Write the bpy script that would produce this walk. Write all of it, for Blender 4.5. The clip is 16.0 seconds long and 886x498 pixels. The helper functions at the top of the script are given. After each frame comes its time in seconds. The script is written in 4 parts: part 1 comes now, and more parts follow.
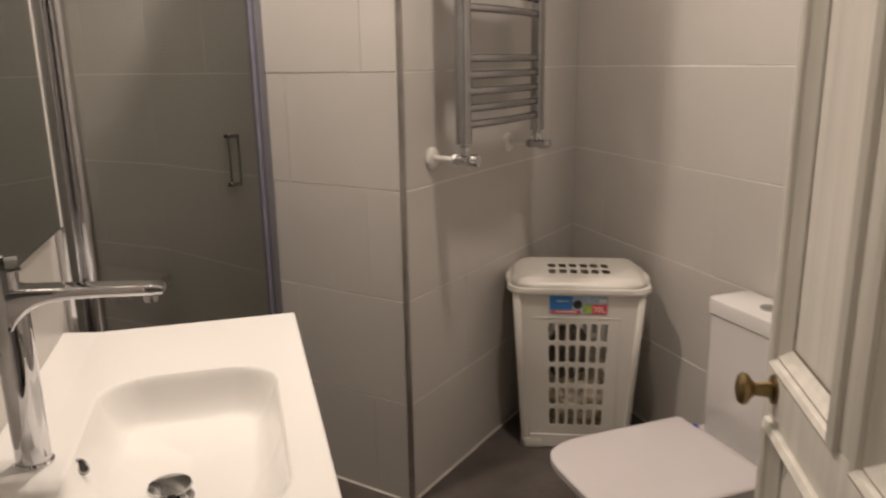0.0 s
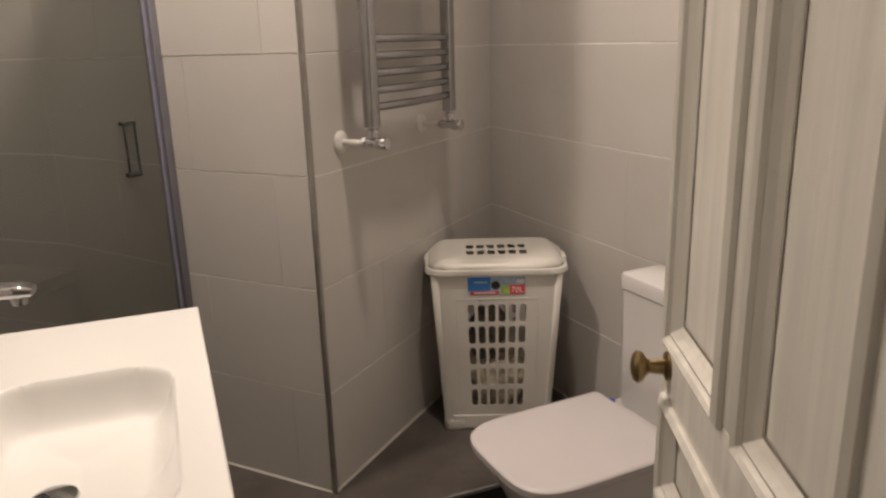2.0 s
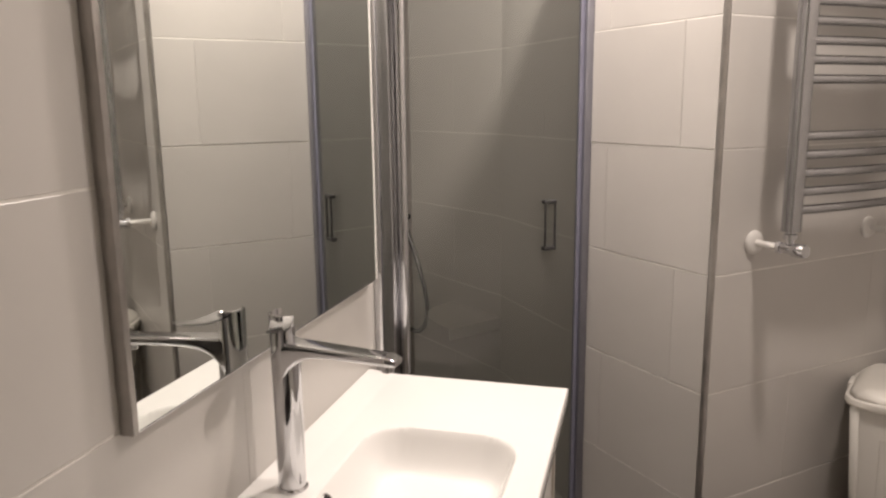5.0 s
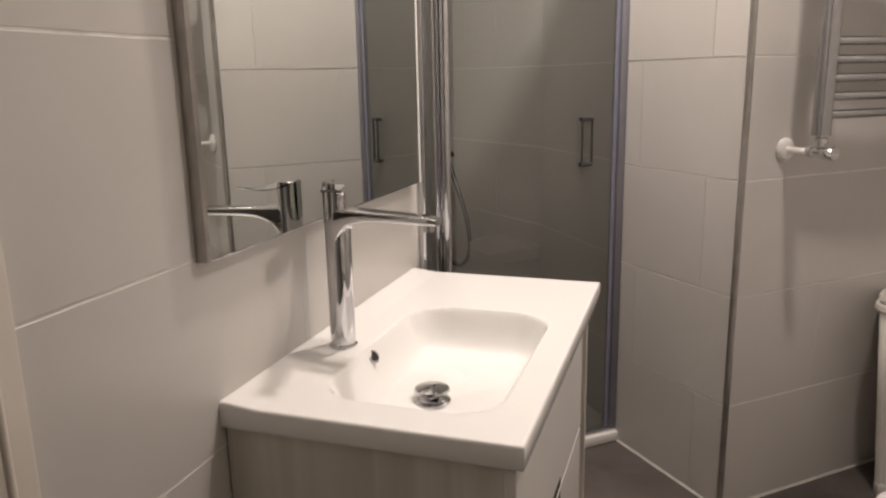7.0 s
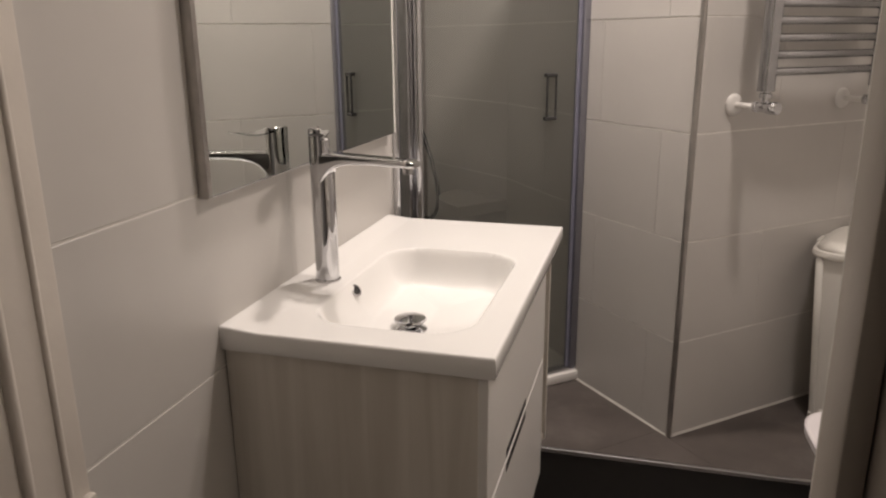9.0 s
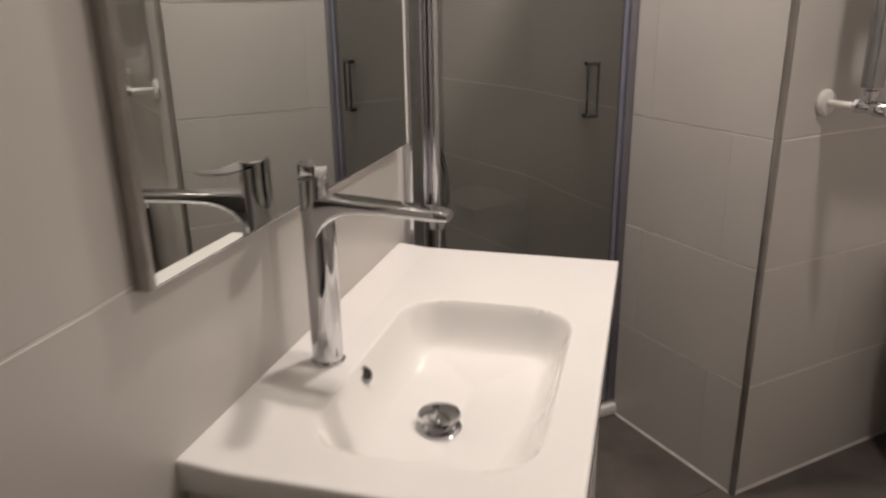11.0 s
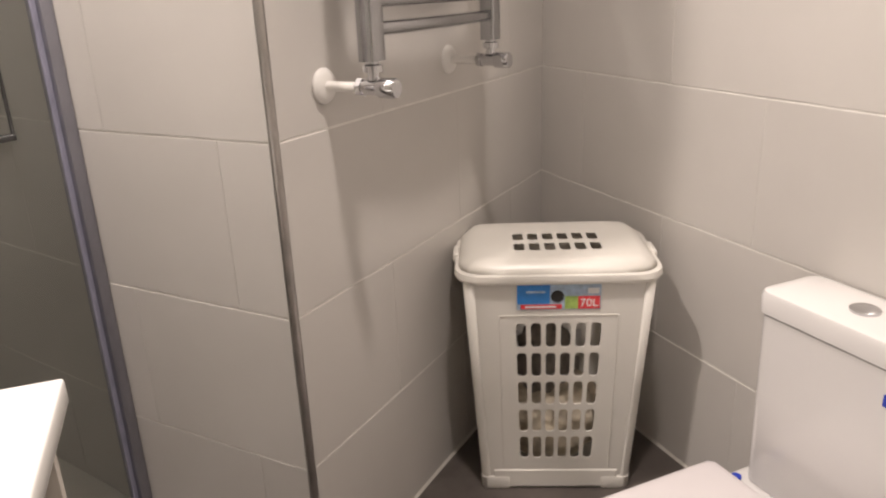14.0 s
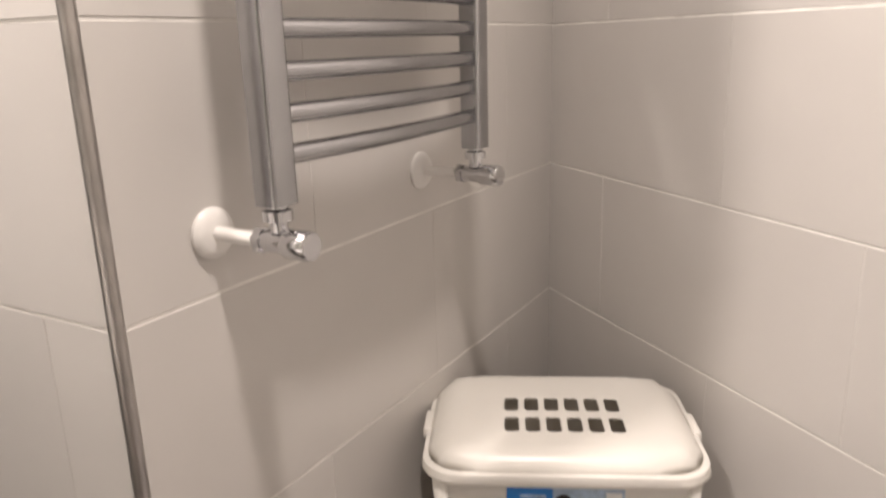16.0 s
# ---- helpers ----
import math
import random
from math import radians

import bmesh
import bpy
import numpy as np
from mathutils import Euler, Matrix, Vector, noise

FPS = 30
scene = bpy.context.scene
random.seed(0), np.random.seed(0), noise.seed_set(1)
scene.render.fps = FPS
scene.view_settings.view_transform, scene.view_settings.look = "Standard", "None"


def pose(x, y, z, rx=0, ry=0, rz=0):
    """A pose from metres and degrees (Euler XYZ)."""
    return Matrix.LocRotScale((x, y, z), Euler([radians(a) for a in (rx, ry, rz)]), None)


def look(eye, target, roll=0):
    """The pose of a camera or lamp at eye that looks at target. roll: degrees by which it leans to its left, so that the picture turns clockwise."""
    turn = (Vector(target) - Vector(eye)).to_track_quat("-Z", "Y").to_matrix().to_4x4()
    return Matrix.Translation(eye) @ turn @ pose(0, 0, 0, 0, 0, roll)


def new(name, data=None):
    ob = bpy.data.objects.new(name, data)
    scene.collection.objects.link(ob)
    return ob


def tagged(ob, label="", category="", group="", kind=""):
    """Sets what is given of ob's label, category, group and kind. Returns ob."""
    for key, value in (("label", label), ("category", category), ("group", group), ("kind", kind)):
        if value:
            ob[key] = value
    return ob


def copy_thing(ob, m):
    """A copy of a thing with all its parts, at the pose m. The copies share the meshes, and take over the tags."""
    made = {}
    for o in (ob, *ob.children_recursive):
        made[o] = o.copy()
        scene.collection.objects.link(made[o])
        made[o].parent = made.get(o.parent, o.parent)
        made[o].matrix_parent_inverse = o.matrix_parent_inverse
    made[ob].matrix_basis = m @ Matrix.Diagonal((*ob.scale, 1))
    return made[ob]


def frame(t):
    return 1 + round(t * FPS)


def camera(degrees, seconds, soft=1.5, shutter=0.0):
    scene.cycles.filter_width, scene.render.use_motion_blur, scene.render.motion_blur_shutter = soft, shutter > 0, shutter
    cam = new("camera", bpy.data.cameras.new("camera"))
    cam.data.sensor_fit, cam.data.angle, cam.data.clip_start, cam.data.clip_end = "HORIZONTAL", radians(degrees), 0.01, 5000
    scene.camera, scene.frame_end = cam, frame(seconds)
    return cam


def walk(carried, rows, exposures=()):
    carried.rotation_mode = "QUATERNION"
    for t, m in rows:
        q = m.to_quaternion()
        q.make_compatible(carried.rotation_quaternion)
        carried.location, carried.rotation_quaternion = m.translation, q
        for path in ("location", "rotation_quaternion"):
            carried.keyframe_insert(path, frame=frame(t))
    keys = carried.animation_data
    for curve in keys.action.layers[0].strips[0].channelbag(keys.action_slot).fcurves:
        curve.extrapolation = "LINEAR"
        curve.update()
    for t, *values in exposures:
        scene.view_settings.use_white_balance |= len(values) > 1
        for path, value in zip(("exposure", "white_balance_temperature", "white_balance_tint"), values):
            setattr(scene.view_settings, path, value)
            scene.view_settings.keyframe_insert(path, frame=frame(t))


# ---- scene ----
cam = camera(61.69, 16.0, soft=2.2, shutter=0.5)
PATH = [
    (0, (0.384, -0.778, 1.243), (0.894, 1.093, 0.754), -0.96),
    (0.5, (0.331, -0.838, 1.242), (1.010, 0.972, 0.730), -1.19),
    (1, (0.313, -0.883, 1.232), (1.045, 0.900, 0.697), -1.33),
    (1.5, (0.342, -0.861, 1.243), (1.083, 0.912, 0.688), -1.46),
    (2, (0.446, -0.765, 1.240), (1.120, 1.039, 0.700), -1.65),
    (2.5, (0.530, -0.687, 1.249), (1.013, 1.190, 0.756), -1.49),
    (3, (0.543, -0.600, 1.264), (0.814, 1.327, 0.803), -1.10),
    (3.5, (0.521, -0.545, 1.313), (0.602, 1.405, 0.878), -0.77),
    (4, (0.534, -0.617, 1.362), (0.387, 1.335, 0.950), -0.65),
    (4.5, (0.582, -0.700, 1.357), (0.184, 1.222, 0.976), -0.44),
    (7, (0.668, -0.891, 1.184), (0.045, 0.956, 0.734), -1.17),
    (7.5, (0.702, -0.943, 1.170), (0.093, 0.905, 0.706), -0.93),
    (8, (0.719, -0.992, 1.161), (0.134, 0.859, 0.678), -0.81),
    (8.2, (0.712, -1.026, 1.155), (0.146, 0.829, 0.667), -0.84),
    (10.3, (0.567, -0.961, 1.220), (0.073, 0.868, 0.581), -0.56),
    (10.5, (0.533, -0.888, 1.222), (0.037, 0.942, 0.587), -0.77),
    (11, (0.511, -0.642, 1.221), (0.007, 1.184, 0.580), -0.91),
    (11.5, (0.501, -0.397, 1.186), (0.042, 1.439, 0.540), -1.03),
    (12, (0.504, -0.165, 1.180), (0.197, 1.697, 0.519), -1.01),
    (12.5, (0.570, 0.010, 1.152), (0.617, 1.901, 0.503), -0.51),
    (13, (0.618, 0.021, 1.157), (0.983, 1.884, 0.527), -1.26),
    (13.5, (0.671, -0.031, 1.160), (1.179, 1.791, 0.511), -2.25),
    (14, (0.667, -0.082, 1.139), (1.268, 1.705, 0.472), -2.27),
    (14.5, (0.655, -0.045, 1.157), (1.284, 1.732, 0.488), -1.98),
    (15, (0.734, 0.086, 1.144), (1.354, 1.882, 0.522), -2.17),
    (15.5, (0.855, 0.197, 1.155), (1.443, 2.021, 0.585), -2.53),
    (16, (0.900, 0.328, 1.190), (1.471, 2.168, 0.652), -1.61),
]
EXPOSURES = [(0, -0.75, 7000, 10), (1.0, -0.68, 7000, 10), (2.0, -0.72, 7000, 10), (3.0, -0.68, 7000, 10), (4.0, -0.46, 6700, 10), (4.5, -0.38, 6500, 10), (7.0, -0.48, 6500, 10), (8.0, -0.52, 6500, 10), (10.5, -0.58, 6450, 10), (11.0, -0.84, 6450, 10), (11.5, -0.95, 6450, 10), (12.0, -0.98, 6500, 10), (12.5, -0.90, 6500, 10), (13.0, -0.19, 6500, 10), (13.5, 0.20, 6450, 10), (14.0, 0.10, 6450, 10), (14.5, 0.05, 6450, 10), (15.0, 0.09, 6450, 10), (15.5, 0.20, 6380, 10), (16.0, 0.26, 6350, 10)]
walk(cam, [(t, look(eye, target, roll)) for t, eye, target, roll in PATH], EXPOSURES)

# ---- plan ----
LOW = -0.18                      # floor of the entry part; the rear platform is at 0
TOP = 2.42                       # ceiling
COL = Vector((0.791, 1.099))     # chrome-edged corner of the boxed-in column
CNR = Vector((1.650, 1.883))     # rear corner behind the basket
F1_END = Vector((0.466, 1.446))  # where the column meets the shower door
RIGHT_DIR = Vector((0.0825, -0.9966)).normalized()
RIGHT_END = CNR + RIGHT_DIR * 2.62
ROW, TILE = 0.305, 0.607         # tile pitch


# ---- light ----
LAMPS = ((1.12, 0.63, 20.5), (0.33, 0.90, 26))   # two recessed downlights: x, y, watts
world = bpy.data.worlds.new("dim_flat")
scene.world = world
world.use_nodes = True
world.node_tree.nodes["Background"].inputs[0].default_value = (1.0, 0.8, 0.6, 1)
world.node_tree.nodes["Background"].inputs[1].default_value = 0.02


def lamp(name, eye, target, size, power, color):
    data = bpy.data.lights.new(name, "AREA")
    data.shape, data.size, data.energy, data.color = "DISK", size, power, color
    ob = new(name, data)
    ob.matrix_world = look(eye, target)
    return ob


WARM = (1.0, 0.87, 0.79)
for lx, ly, watts in LAMPS:
    lamp("ceiling_lamp_light", (lx, ly, TOP - 0.03), (lx, ly + 0.001, 0), 0.12, watts, WARM)


# ---- materials ----
def material(name, base, rough=0.5, metal=0.0, spread=0.0, scale=8.0, bump=0.0, bump_scale=60.0, coat=0.0, dirt=None, per_piece=0.0):
    """A principled material: base colour varied by two noises, roughness variation, fine relief."""
    m = bpy.data.materials.new(name)
    m.use_nodes = True
    nt = m.node_tree
    b = nt.nodes["Principled BSDF"]
    b.inputs["Base Color"].default_value = (*base, 1)
    b.inputs["Roughness"].default_value = rough
    b.inputs["Metallic"].default_value = metal
    b.inputs["Coat Weight"].default_value = coat
    b.inputs["Coat Roughness"].default_value = 0.08
    co = nt.nodes.new("ShaderNodeTexCoord")
    if spread or dirt:
        n1 = nt.nodes.new("ShaderNodeTexNoise")
        n1.inputs["Scale"].default_value = scale
        n1.inputs["Detail"].default_value = 6
        n1.inputs["Roughness"].default_value = 0.52
        nt.links.new(co.outputs["Object"], n1.inputs["Vector"])
        ramp = nt.nodes.new("ShaderNodeMapRange")
        ramp.inputs[1].default_value, ramp.inputs[2].default_value = 0.3, 0.7
        ramp.inputs[3].default_value, ramp.inputs[4].default_value = 1 - spread, 1 + spread
        nt.links.new(n1.outputs["Fac"], ramp.inputs[0])
        value = ramp.outputs[0]
        if per_piece:
            info = nt.nodes.new("ShaderNodeObjectInfo")
            r2 = nt.nodes.new("ShaderNodeMapRange")
            r2.inputs[3].default_value, r2.inputs[4].default_value = 1 - per_piece, 1 + per_piece
            nt.links.new(info.outputs["Random"], r2.inputs[0])
            mul = nt.nodes.new("ShaderNodeMath")
            mul.operation = "MULTIPLY"
            nt.links.new(value, mul.inputs[0])
            nt.links.new(r2.outputs[0], mul.inputs[1])
            value = mul.outputs[0]
        mix = nt.nodes.new("ShaderNodeMix")
        mix.data_type, mix.blend_type = "RGBA", "MULTIPLY"
        mix.inputs[0].default_value = 1
        mix.inputs[6].default_value = (*base, 1)
        nt.links.new(value, mix.inputs[7])
        out = mix.outputs[2]
        if dirt:
            n2 = nt.nodes.new("ShaderNodeTexNoise")
            n2.inputs["Scale"].default_value = dirt[1]
            n2.inputs["Detail"].default_value = 9
            n2.inputs["Roughness"].default_value = 0.7
            nt.links.new(co.outputs["Object"], n2.inputs["Vector"])
            r3 = nt.nodes.new("ShaderNodeMapRange")
            r3.inputs[1].default_value, r3.inputs[2].default_value = dirt[2], dirt[2] + 0.18
            r3.inputs[3].default_value, r3.inputs[4].default_value = 0, dirt[3]
            nt.links.new(n2.outputs["Fac"], r3.inputs[0])
            mix2 = nt.nodes.new("ShaderNodeMix")
            mix2.data_type = "RGBA"
            nt.links.new(r3.outputs[0], mix2.inputs[0])
            nt.links.new(out, mix2.inputs[6])
            mix2.inputs[7].default_value = (*dirt[0], 1)
            out = mix2.outputs[2]
        nt.links.new(out, b.inputs["Base Color"])
        rr = nt.nodes.new("ShaderNodeMapRange")
        rr.inputs[3].default_value, rr.inputs[4].default_value = max(0.02, rough * 0.8), min(1, rough * 1.25)
        nt.links.new(n1.outputs["Fac"], rr.inputs[0])
        nt.links.new(rr.outputs[0], b.inputs["Roughness"])
    if bump:
        n3 = nt.nodes.new("ShaderNodeTexNoise")
        n3.inputs["Scale"].default_value = bump_scale
        n3.inputs["Detail"].default_value = 4
        nt.links.new(co.outputs["Object"], n3.inputs["Vector"])
        bp = nt.nodes.new("ShaderNodeBump")
        bp.inputs["Strength"].default_value = bump
        bp.inputs["Distance"].default_value = 0.002
        nt.links.new(n3.outputs["Fac"], bp.inputs["Height"])
        nt.links.new(bp.outputs["Normal"], b.inputs["Normal"])
    return m


def wood_material(name, base, dark, axis):
    """Pale limed wood: long soft streaks along one axis."""
    m = bpy.data.materials.new(name)
    m.use_nodes = True
    nt = m.node_tree
    b = nt.nodes["Principled BSDF"]
    b.inputs["Roughness"].default_value = 0.5
    co = nt.nodes.new("ShaderNodeTexCoord")
    mp = nt.nodes.new("ShaderNodeMapping")
    mp.inputs["Scale"].default_value = tuple(1.2 if i == axis else 26 for i in range(3))
    nt.links.new(co.outputs["Object"], mp.inputs["Vector"])
    n = nt.nodes.new("ShaderNodeTexNoise")
    n.inputs["Scale"].default_value = 1.0
    n.inputs["Detail"].default_value = 7
    n.inputs["Distortion"].default_value = 0.6
    nt.links.new(mp.outputs[0], n.inputs["Vector"])
    r = nt.nodes.new("ShaderNodeValToRGB")
    r.color_ramp.elements[0].position, r.color_ramp.elements[0].color = 0.35, (*dark, 1)
    r.color_ramp.elements[1].position, r.color_ramp.elements[1].color = 0.68, (*base, 1)
    nt.links.new(n.outputs["Fac"], r.inputs[0])
    nt.links.new(r.outputs[0], b.inputs["Base Color"])
    bp = nt.nodes.new("ShaderNodeBump")
    bp.inputs["Strength"].default_value = 0.15
    bp.inputs["Distance"].default_value = 0.001
    nt.links.new(n.outputs["Fac"], bp.inputs["Height"])
    nt.links.new(bp.outputs["Normal"], b.inputs["Normal"])
    return m


def glass_material(name, tint, gloss):
    """Pane: tinted see-through; the glossy face carries a Fresnel reflection and an added pale haze that lifts the dim
    interior.
    """
    m = bpy.data.materials.new(name)
    m.use_nodes = True
    nt = m.node_tree
    nt.nodes.remove(nt.nodes["Principled BSDF"])
    tr = nt.nodes.new("ShaderNodeBsdfTransparent")
    tr.inputs[0].default_value = (*tint, 1)
    end = tr.outputs[0]
    if gloss:
        gl = nt.nodes.new("ShaderNodeBsdfGlossy")
        gl.inputs["Roughness"].default_value = 0.015
        fr = nt.nodes.new("ShaderNodeFresnel")
        fr.inputs["IOR"].default_value = 1.5
        mx = nt.nodes.new("ShaderNodeMixShader")
        nt.links.new(fr.outputs[0], mx.inputs[0])
        nt.links.new(tr.outputs[0], mx.inputs[1])
        nt.links.new(gl.outputs[0], mx.inputs[2])
        # diffuse veil, slightly uneven, mixed in to brighten the shower behind the pane
        haze = nt.nodes.new("ShaderNodeBsdfDiffuse")
        haze.inputs[0].default_value = (0.80, 0.82, 0.78, 1)
        co = nt.nodes.new("ShaderNodeTexCoord")
        n = nt.nodes.new("ShaderNodeTexNoise")
        n.inputs["Scale"].default_value = 3.0
        n.inputs["Detail"].default_value = 5
        r = nt.nodes.new("ShaderNodeMapRange")
        r.inputs[3].default_value, r.inputs[4].default_value = 0.055, 0.09
        my = nt.nodes.new("ShaderNodeMixShader")
        nt.links.new(co.outputs["Object"], n.inputs["Vector"])
        nt.links.new(n.outputs["Fac"], r.inputs[0])
        nt.links.new(r.outputs[0], my.inputs[0])
        nt.links.new(mx.outputs[0], my.inputs[1])
        nt.links.new(haze.outputs[0], my.inputs[2])
        end = my.outputs[0]
    nt.links.new(end, nt.nodes["Material Output"].inputs[0])
    return m


M_TILE = material("wall_tile_glaze", (0.57, 0.547, 0.518), 0.30, spread=0.025, scale=5, bump=0.035, bump_scale=7, per_piece=0.02)
M_GROUT = material("grout", (0.78, 0.76, 0.72), 0.8, spread=0.12, scale=20, dirt=((0.25, 0.22, 0.19), 2.2, 0.58, 0.8))
M_FLOOR = material("floor_tile_grey", (0.086, 0.073, 0.066), 0.48, spread=0.22, scale=7, bump=0.2, bump_scale=45, dirt=((0.145, 0.128, 0.117), 3.0, 0.52, 0.6), per_piece=0.05)
M_FGROUT = material("floor_grout", (0.09, 0.08, 0.072), 0.85, spread=0.2, scale=30)
M_PLASTER = material("white_plaster", (0.84, 0.82, 0.79), 0.85, spread=0.03, scale=3, bump=0.15, bump_scale=120)
M_CHROME = material("chrome", (0.62, 0.62, 0.635), 0.06, 1.0, spread=0.02, scale=30)
M_SATIN = material("satin_chrome", (0.56, 0.56, 0.57), 0.24, 1.0, spread=0.05, scale=20)
M_RAD = material("radiator_chrome", (0.42, 0.42, 0.43), 0.20, 1.0, spread=0.05, scale=20)
M_TRIM = material("dull_metal_trim", (0.44, 0.42, 0.40), 0.36, 1.0, spread=0.12, scale=25)
M_GUN = material("dark_chrome", (0.10, 0.10, 0.10), 0.3, 0.9, spread=0.1, scale=30)
M_ALU = material("grey_aluminium", (0.30, 0.30, 0.34), 0.35, 0.8, spread=0.05, scale=20)
M_CERAMIC = material("white_ceramic", (0.88, 0.87, 0.85), 0.06, spread=0.01, scale=6, coat=0.3)
M_WC = material("toilet_ceramic", (0.74, 0.725, 0.715), 0.13, spread=0.015, scale=6, coat=0.2)
M_LID = material("white_duroplast", (0.66, 0.625, 0.635), 0.34, spread=0.02, scale=9)
M_PLASTIC = material("ivory_plastic", (0.88, 0.86, 0.81), 0.30, spread=0.02, scale=12, bump=0.03, bump_scale=30)
nt = M_PLASTIC.node_tree
thin, blend = nt.nodes.new("ShaderNodeBsdfTranslucent"), nt.nodes.new("ShaderNodeMixShader")
thin.inputs[0].default_value = (0.86, 0.80, 0.70, 1)
blend.inputs[0].default_value = 0.20
nt.links.new(nt.nodes["Principled BSDF"].outputs[0], blend.inputs[1])
nt.links.new(thin.outputs[0], blend.inputs[2])
nt.links.new(blend.outputs[0], nt.nodes["Material Output"].inputs[0])
M_WHITE = material("white_lacquer", (0.80, 0.78, 0.75), 0.30, spread=0.02, scale=8)
M_SILICONE = material("white_silicone", (0.50, 0.48, 0.44), 0.5, spread=0.12, scale=14)
M_PAINT = material("old_cream_paint", (0.79, 0.765, 0.71), 0.40, spread=0.05, scale=5, bump=0.6, bump_scale=22, dirt=((0.30, 0.27, 0.23), 5.0, 0.60, 0.55))
nt = M_PAINT.node_tree                      # brush marks along the door's height
co, mp = nt.nodes.new("ShaderNodeTexCoord"), nt.nodes.new("ShaderNodeMapping")
mp.inputs["Scale"].default_value = (55, 55, 2.2)
brush = nt.nodes.new("ShaderNodeTexNoise")
brush.inputs["Scale"].default_value, brush.inputs["Detail"].default_value = 1.0, 5
nt.links.new(co.outputs["Object"], mp.inputs["Vector"])
nt.links.new(mp.outputs[0], brush.inputs["Vector"])
tone, mixed = nt.nodes.new("ShaderNodeMapRange"), nt.nodes.new("ShaderNodeMix")
tone.inputs[1].default_value, tone.inputs[2].default_value = 0.25, 0.7
tone.inputs[3].default_value, tone.inputs[4].default_value = 0.86, 1.05
mixed.data_type, mixed.blend_type = "RGBA", "MULTIPLY"
mixed.inputs[0].default_value = 1
old = nt.nodes["Principled BSDF"].inputs["Base Color"].links[0].from_socket
nt.links.new(brush.outputs["Fac"], tone.inputs[0])
nt.links.new(old, mixed.inputs[6])
nt.links.new(tone.outputs[0], mixed.inputs[7])
nt.links.new(mixed.outputs[2], nt.nodes["Principled BSDF"].inputs["Base Color"])
grain = nt.nodes.new("ShaderNodeBump")
grain.inputs["Strength"].default_value, grain.inputs["Distance"].default_value = 0.35, 0.0015
nt.links.new(brush.outputs["Fac"], grain.inputs["Height"])
nt.links.new(nt.nodes["Principled BSDF"].inputs["Normal"].links[0].from_socket, grain.inputs["Normal"])
nt.links.new(grain.outputs["Normal"], nt.nodes["Principled BSDF"].inputs["Normal"])
M_BRASS = material("aged_brass", (0.30, 0.22, 0.11), 0.36, 1.0, spread=0.3, scale=40)
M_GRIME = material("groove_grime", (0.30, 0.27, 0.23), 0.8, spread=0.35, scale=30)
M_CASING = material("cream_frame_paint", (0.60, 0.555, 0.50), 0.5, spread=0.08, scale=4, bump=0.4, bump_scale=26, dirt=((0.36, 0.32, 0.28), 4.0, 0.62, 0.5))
# darker copy of the frame paint: shade on hinge side and head as colour
M_FRAME_SHADE = material("shaded_frame_paint", (0.42, 0.38, 0.335), 0.5, spread=0.10, scale=4, bump=0.4, bump_scale=26, dirt=((0.20, 0.175, 0.15), 4.0, 0.62, 0.5))
M_DARK = material("dark_gap", (0.03, 0.028, 0.026), 0.7, spread=0.2, scale=20)
M_WOOD = wood_material("limed_wood", (0.70, 0.66, 0.60), (0.585, 0.545, 0.485), 2)
M_MIRROR = material("mirror_silver", (0.80, 0.825, 0.80), 0.012, 1.0)
M_GLASS = glass_material("grey_shower_glass", (0.94, 0.965, 0.935), True)
M_CLEAR = glass_material("clear_inner_glass", (0.97, 0.98, 0.97), False)
M_BLUE = material("label_blue", (0.03, 0.22, 0.62), 0.35, spread=0.1, scale=60)
M_RED = material("label_red", (0.72, 0.05, 0.06), 0.35, spread=0.1, scale=60)
M_GREEN = material("label_green", (0.35, 0.50, 0.12), 0.4, spread=0.25, scale=70)
M_LBLUE = material("label_pale_blue", (0.40, 0.52, 0.66), 0.4, spread=0.25, scale=60)
M_PAPER = material("label_white", (0.82, 0.82, 0.82), 0.4, spread=0.03, scale=60)
M_STICKER = material("blue_sticker", (0.02, 0.05, 0.45), 0.4, spread=0.1, scale=50)
M_CLOTH = material("laundry_cloth", (0.66, 0.59, 0.48), 0.9, spread=0.35, scale=14, bump=0.5, bump_scale=80)
M_CLOTHDARK = material("dark_laundry_cloth", (0.22, 0.20, 0.18), 0.9, spread=0.35, scale=14, bump=0.5, bump_scale=80)
M_RUBBER = material("clear_seal", (0.20, 0.20, 0.26), 0.4, spread=0.1, scale=30)


# ---- mesh helpers ----
def part(name, bm, mat, parent=None, label="", smooth=False):
    """Links a bmesh as one mesh object under a thing or a part."""
    me = bpy.data.meshes.new(name)
    bmesh.ops.recalc_face_normals(bm, faces=bm.faces[:])
    bm.to_mesh(me)
    bm.free()
    me.materials.append(mat)
    if smooth:
        for p in me.polygons:
            p.use_smooth = True
        me.set_sharp_from_angle(angle=radians(38))
    ob = new(name, me)
    if parent is not None:
        ob.parent = parent
    if label:
        ob["label"] = label
    return ob


def thing(name, m, label, category, group="", kind=""):
    ob = new(name)
    ob.matrix_world = m
    return tagged(ob, label, category, group, kind)


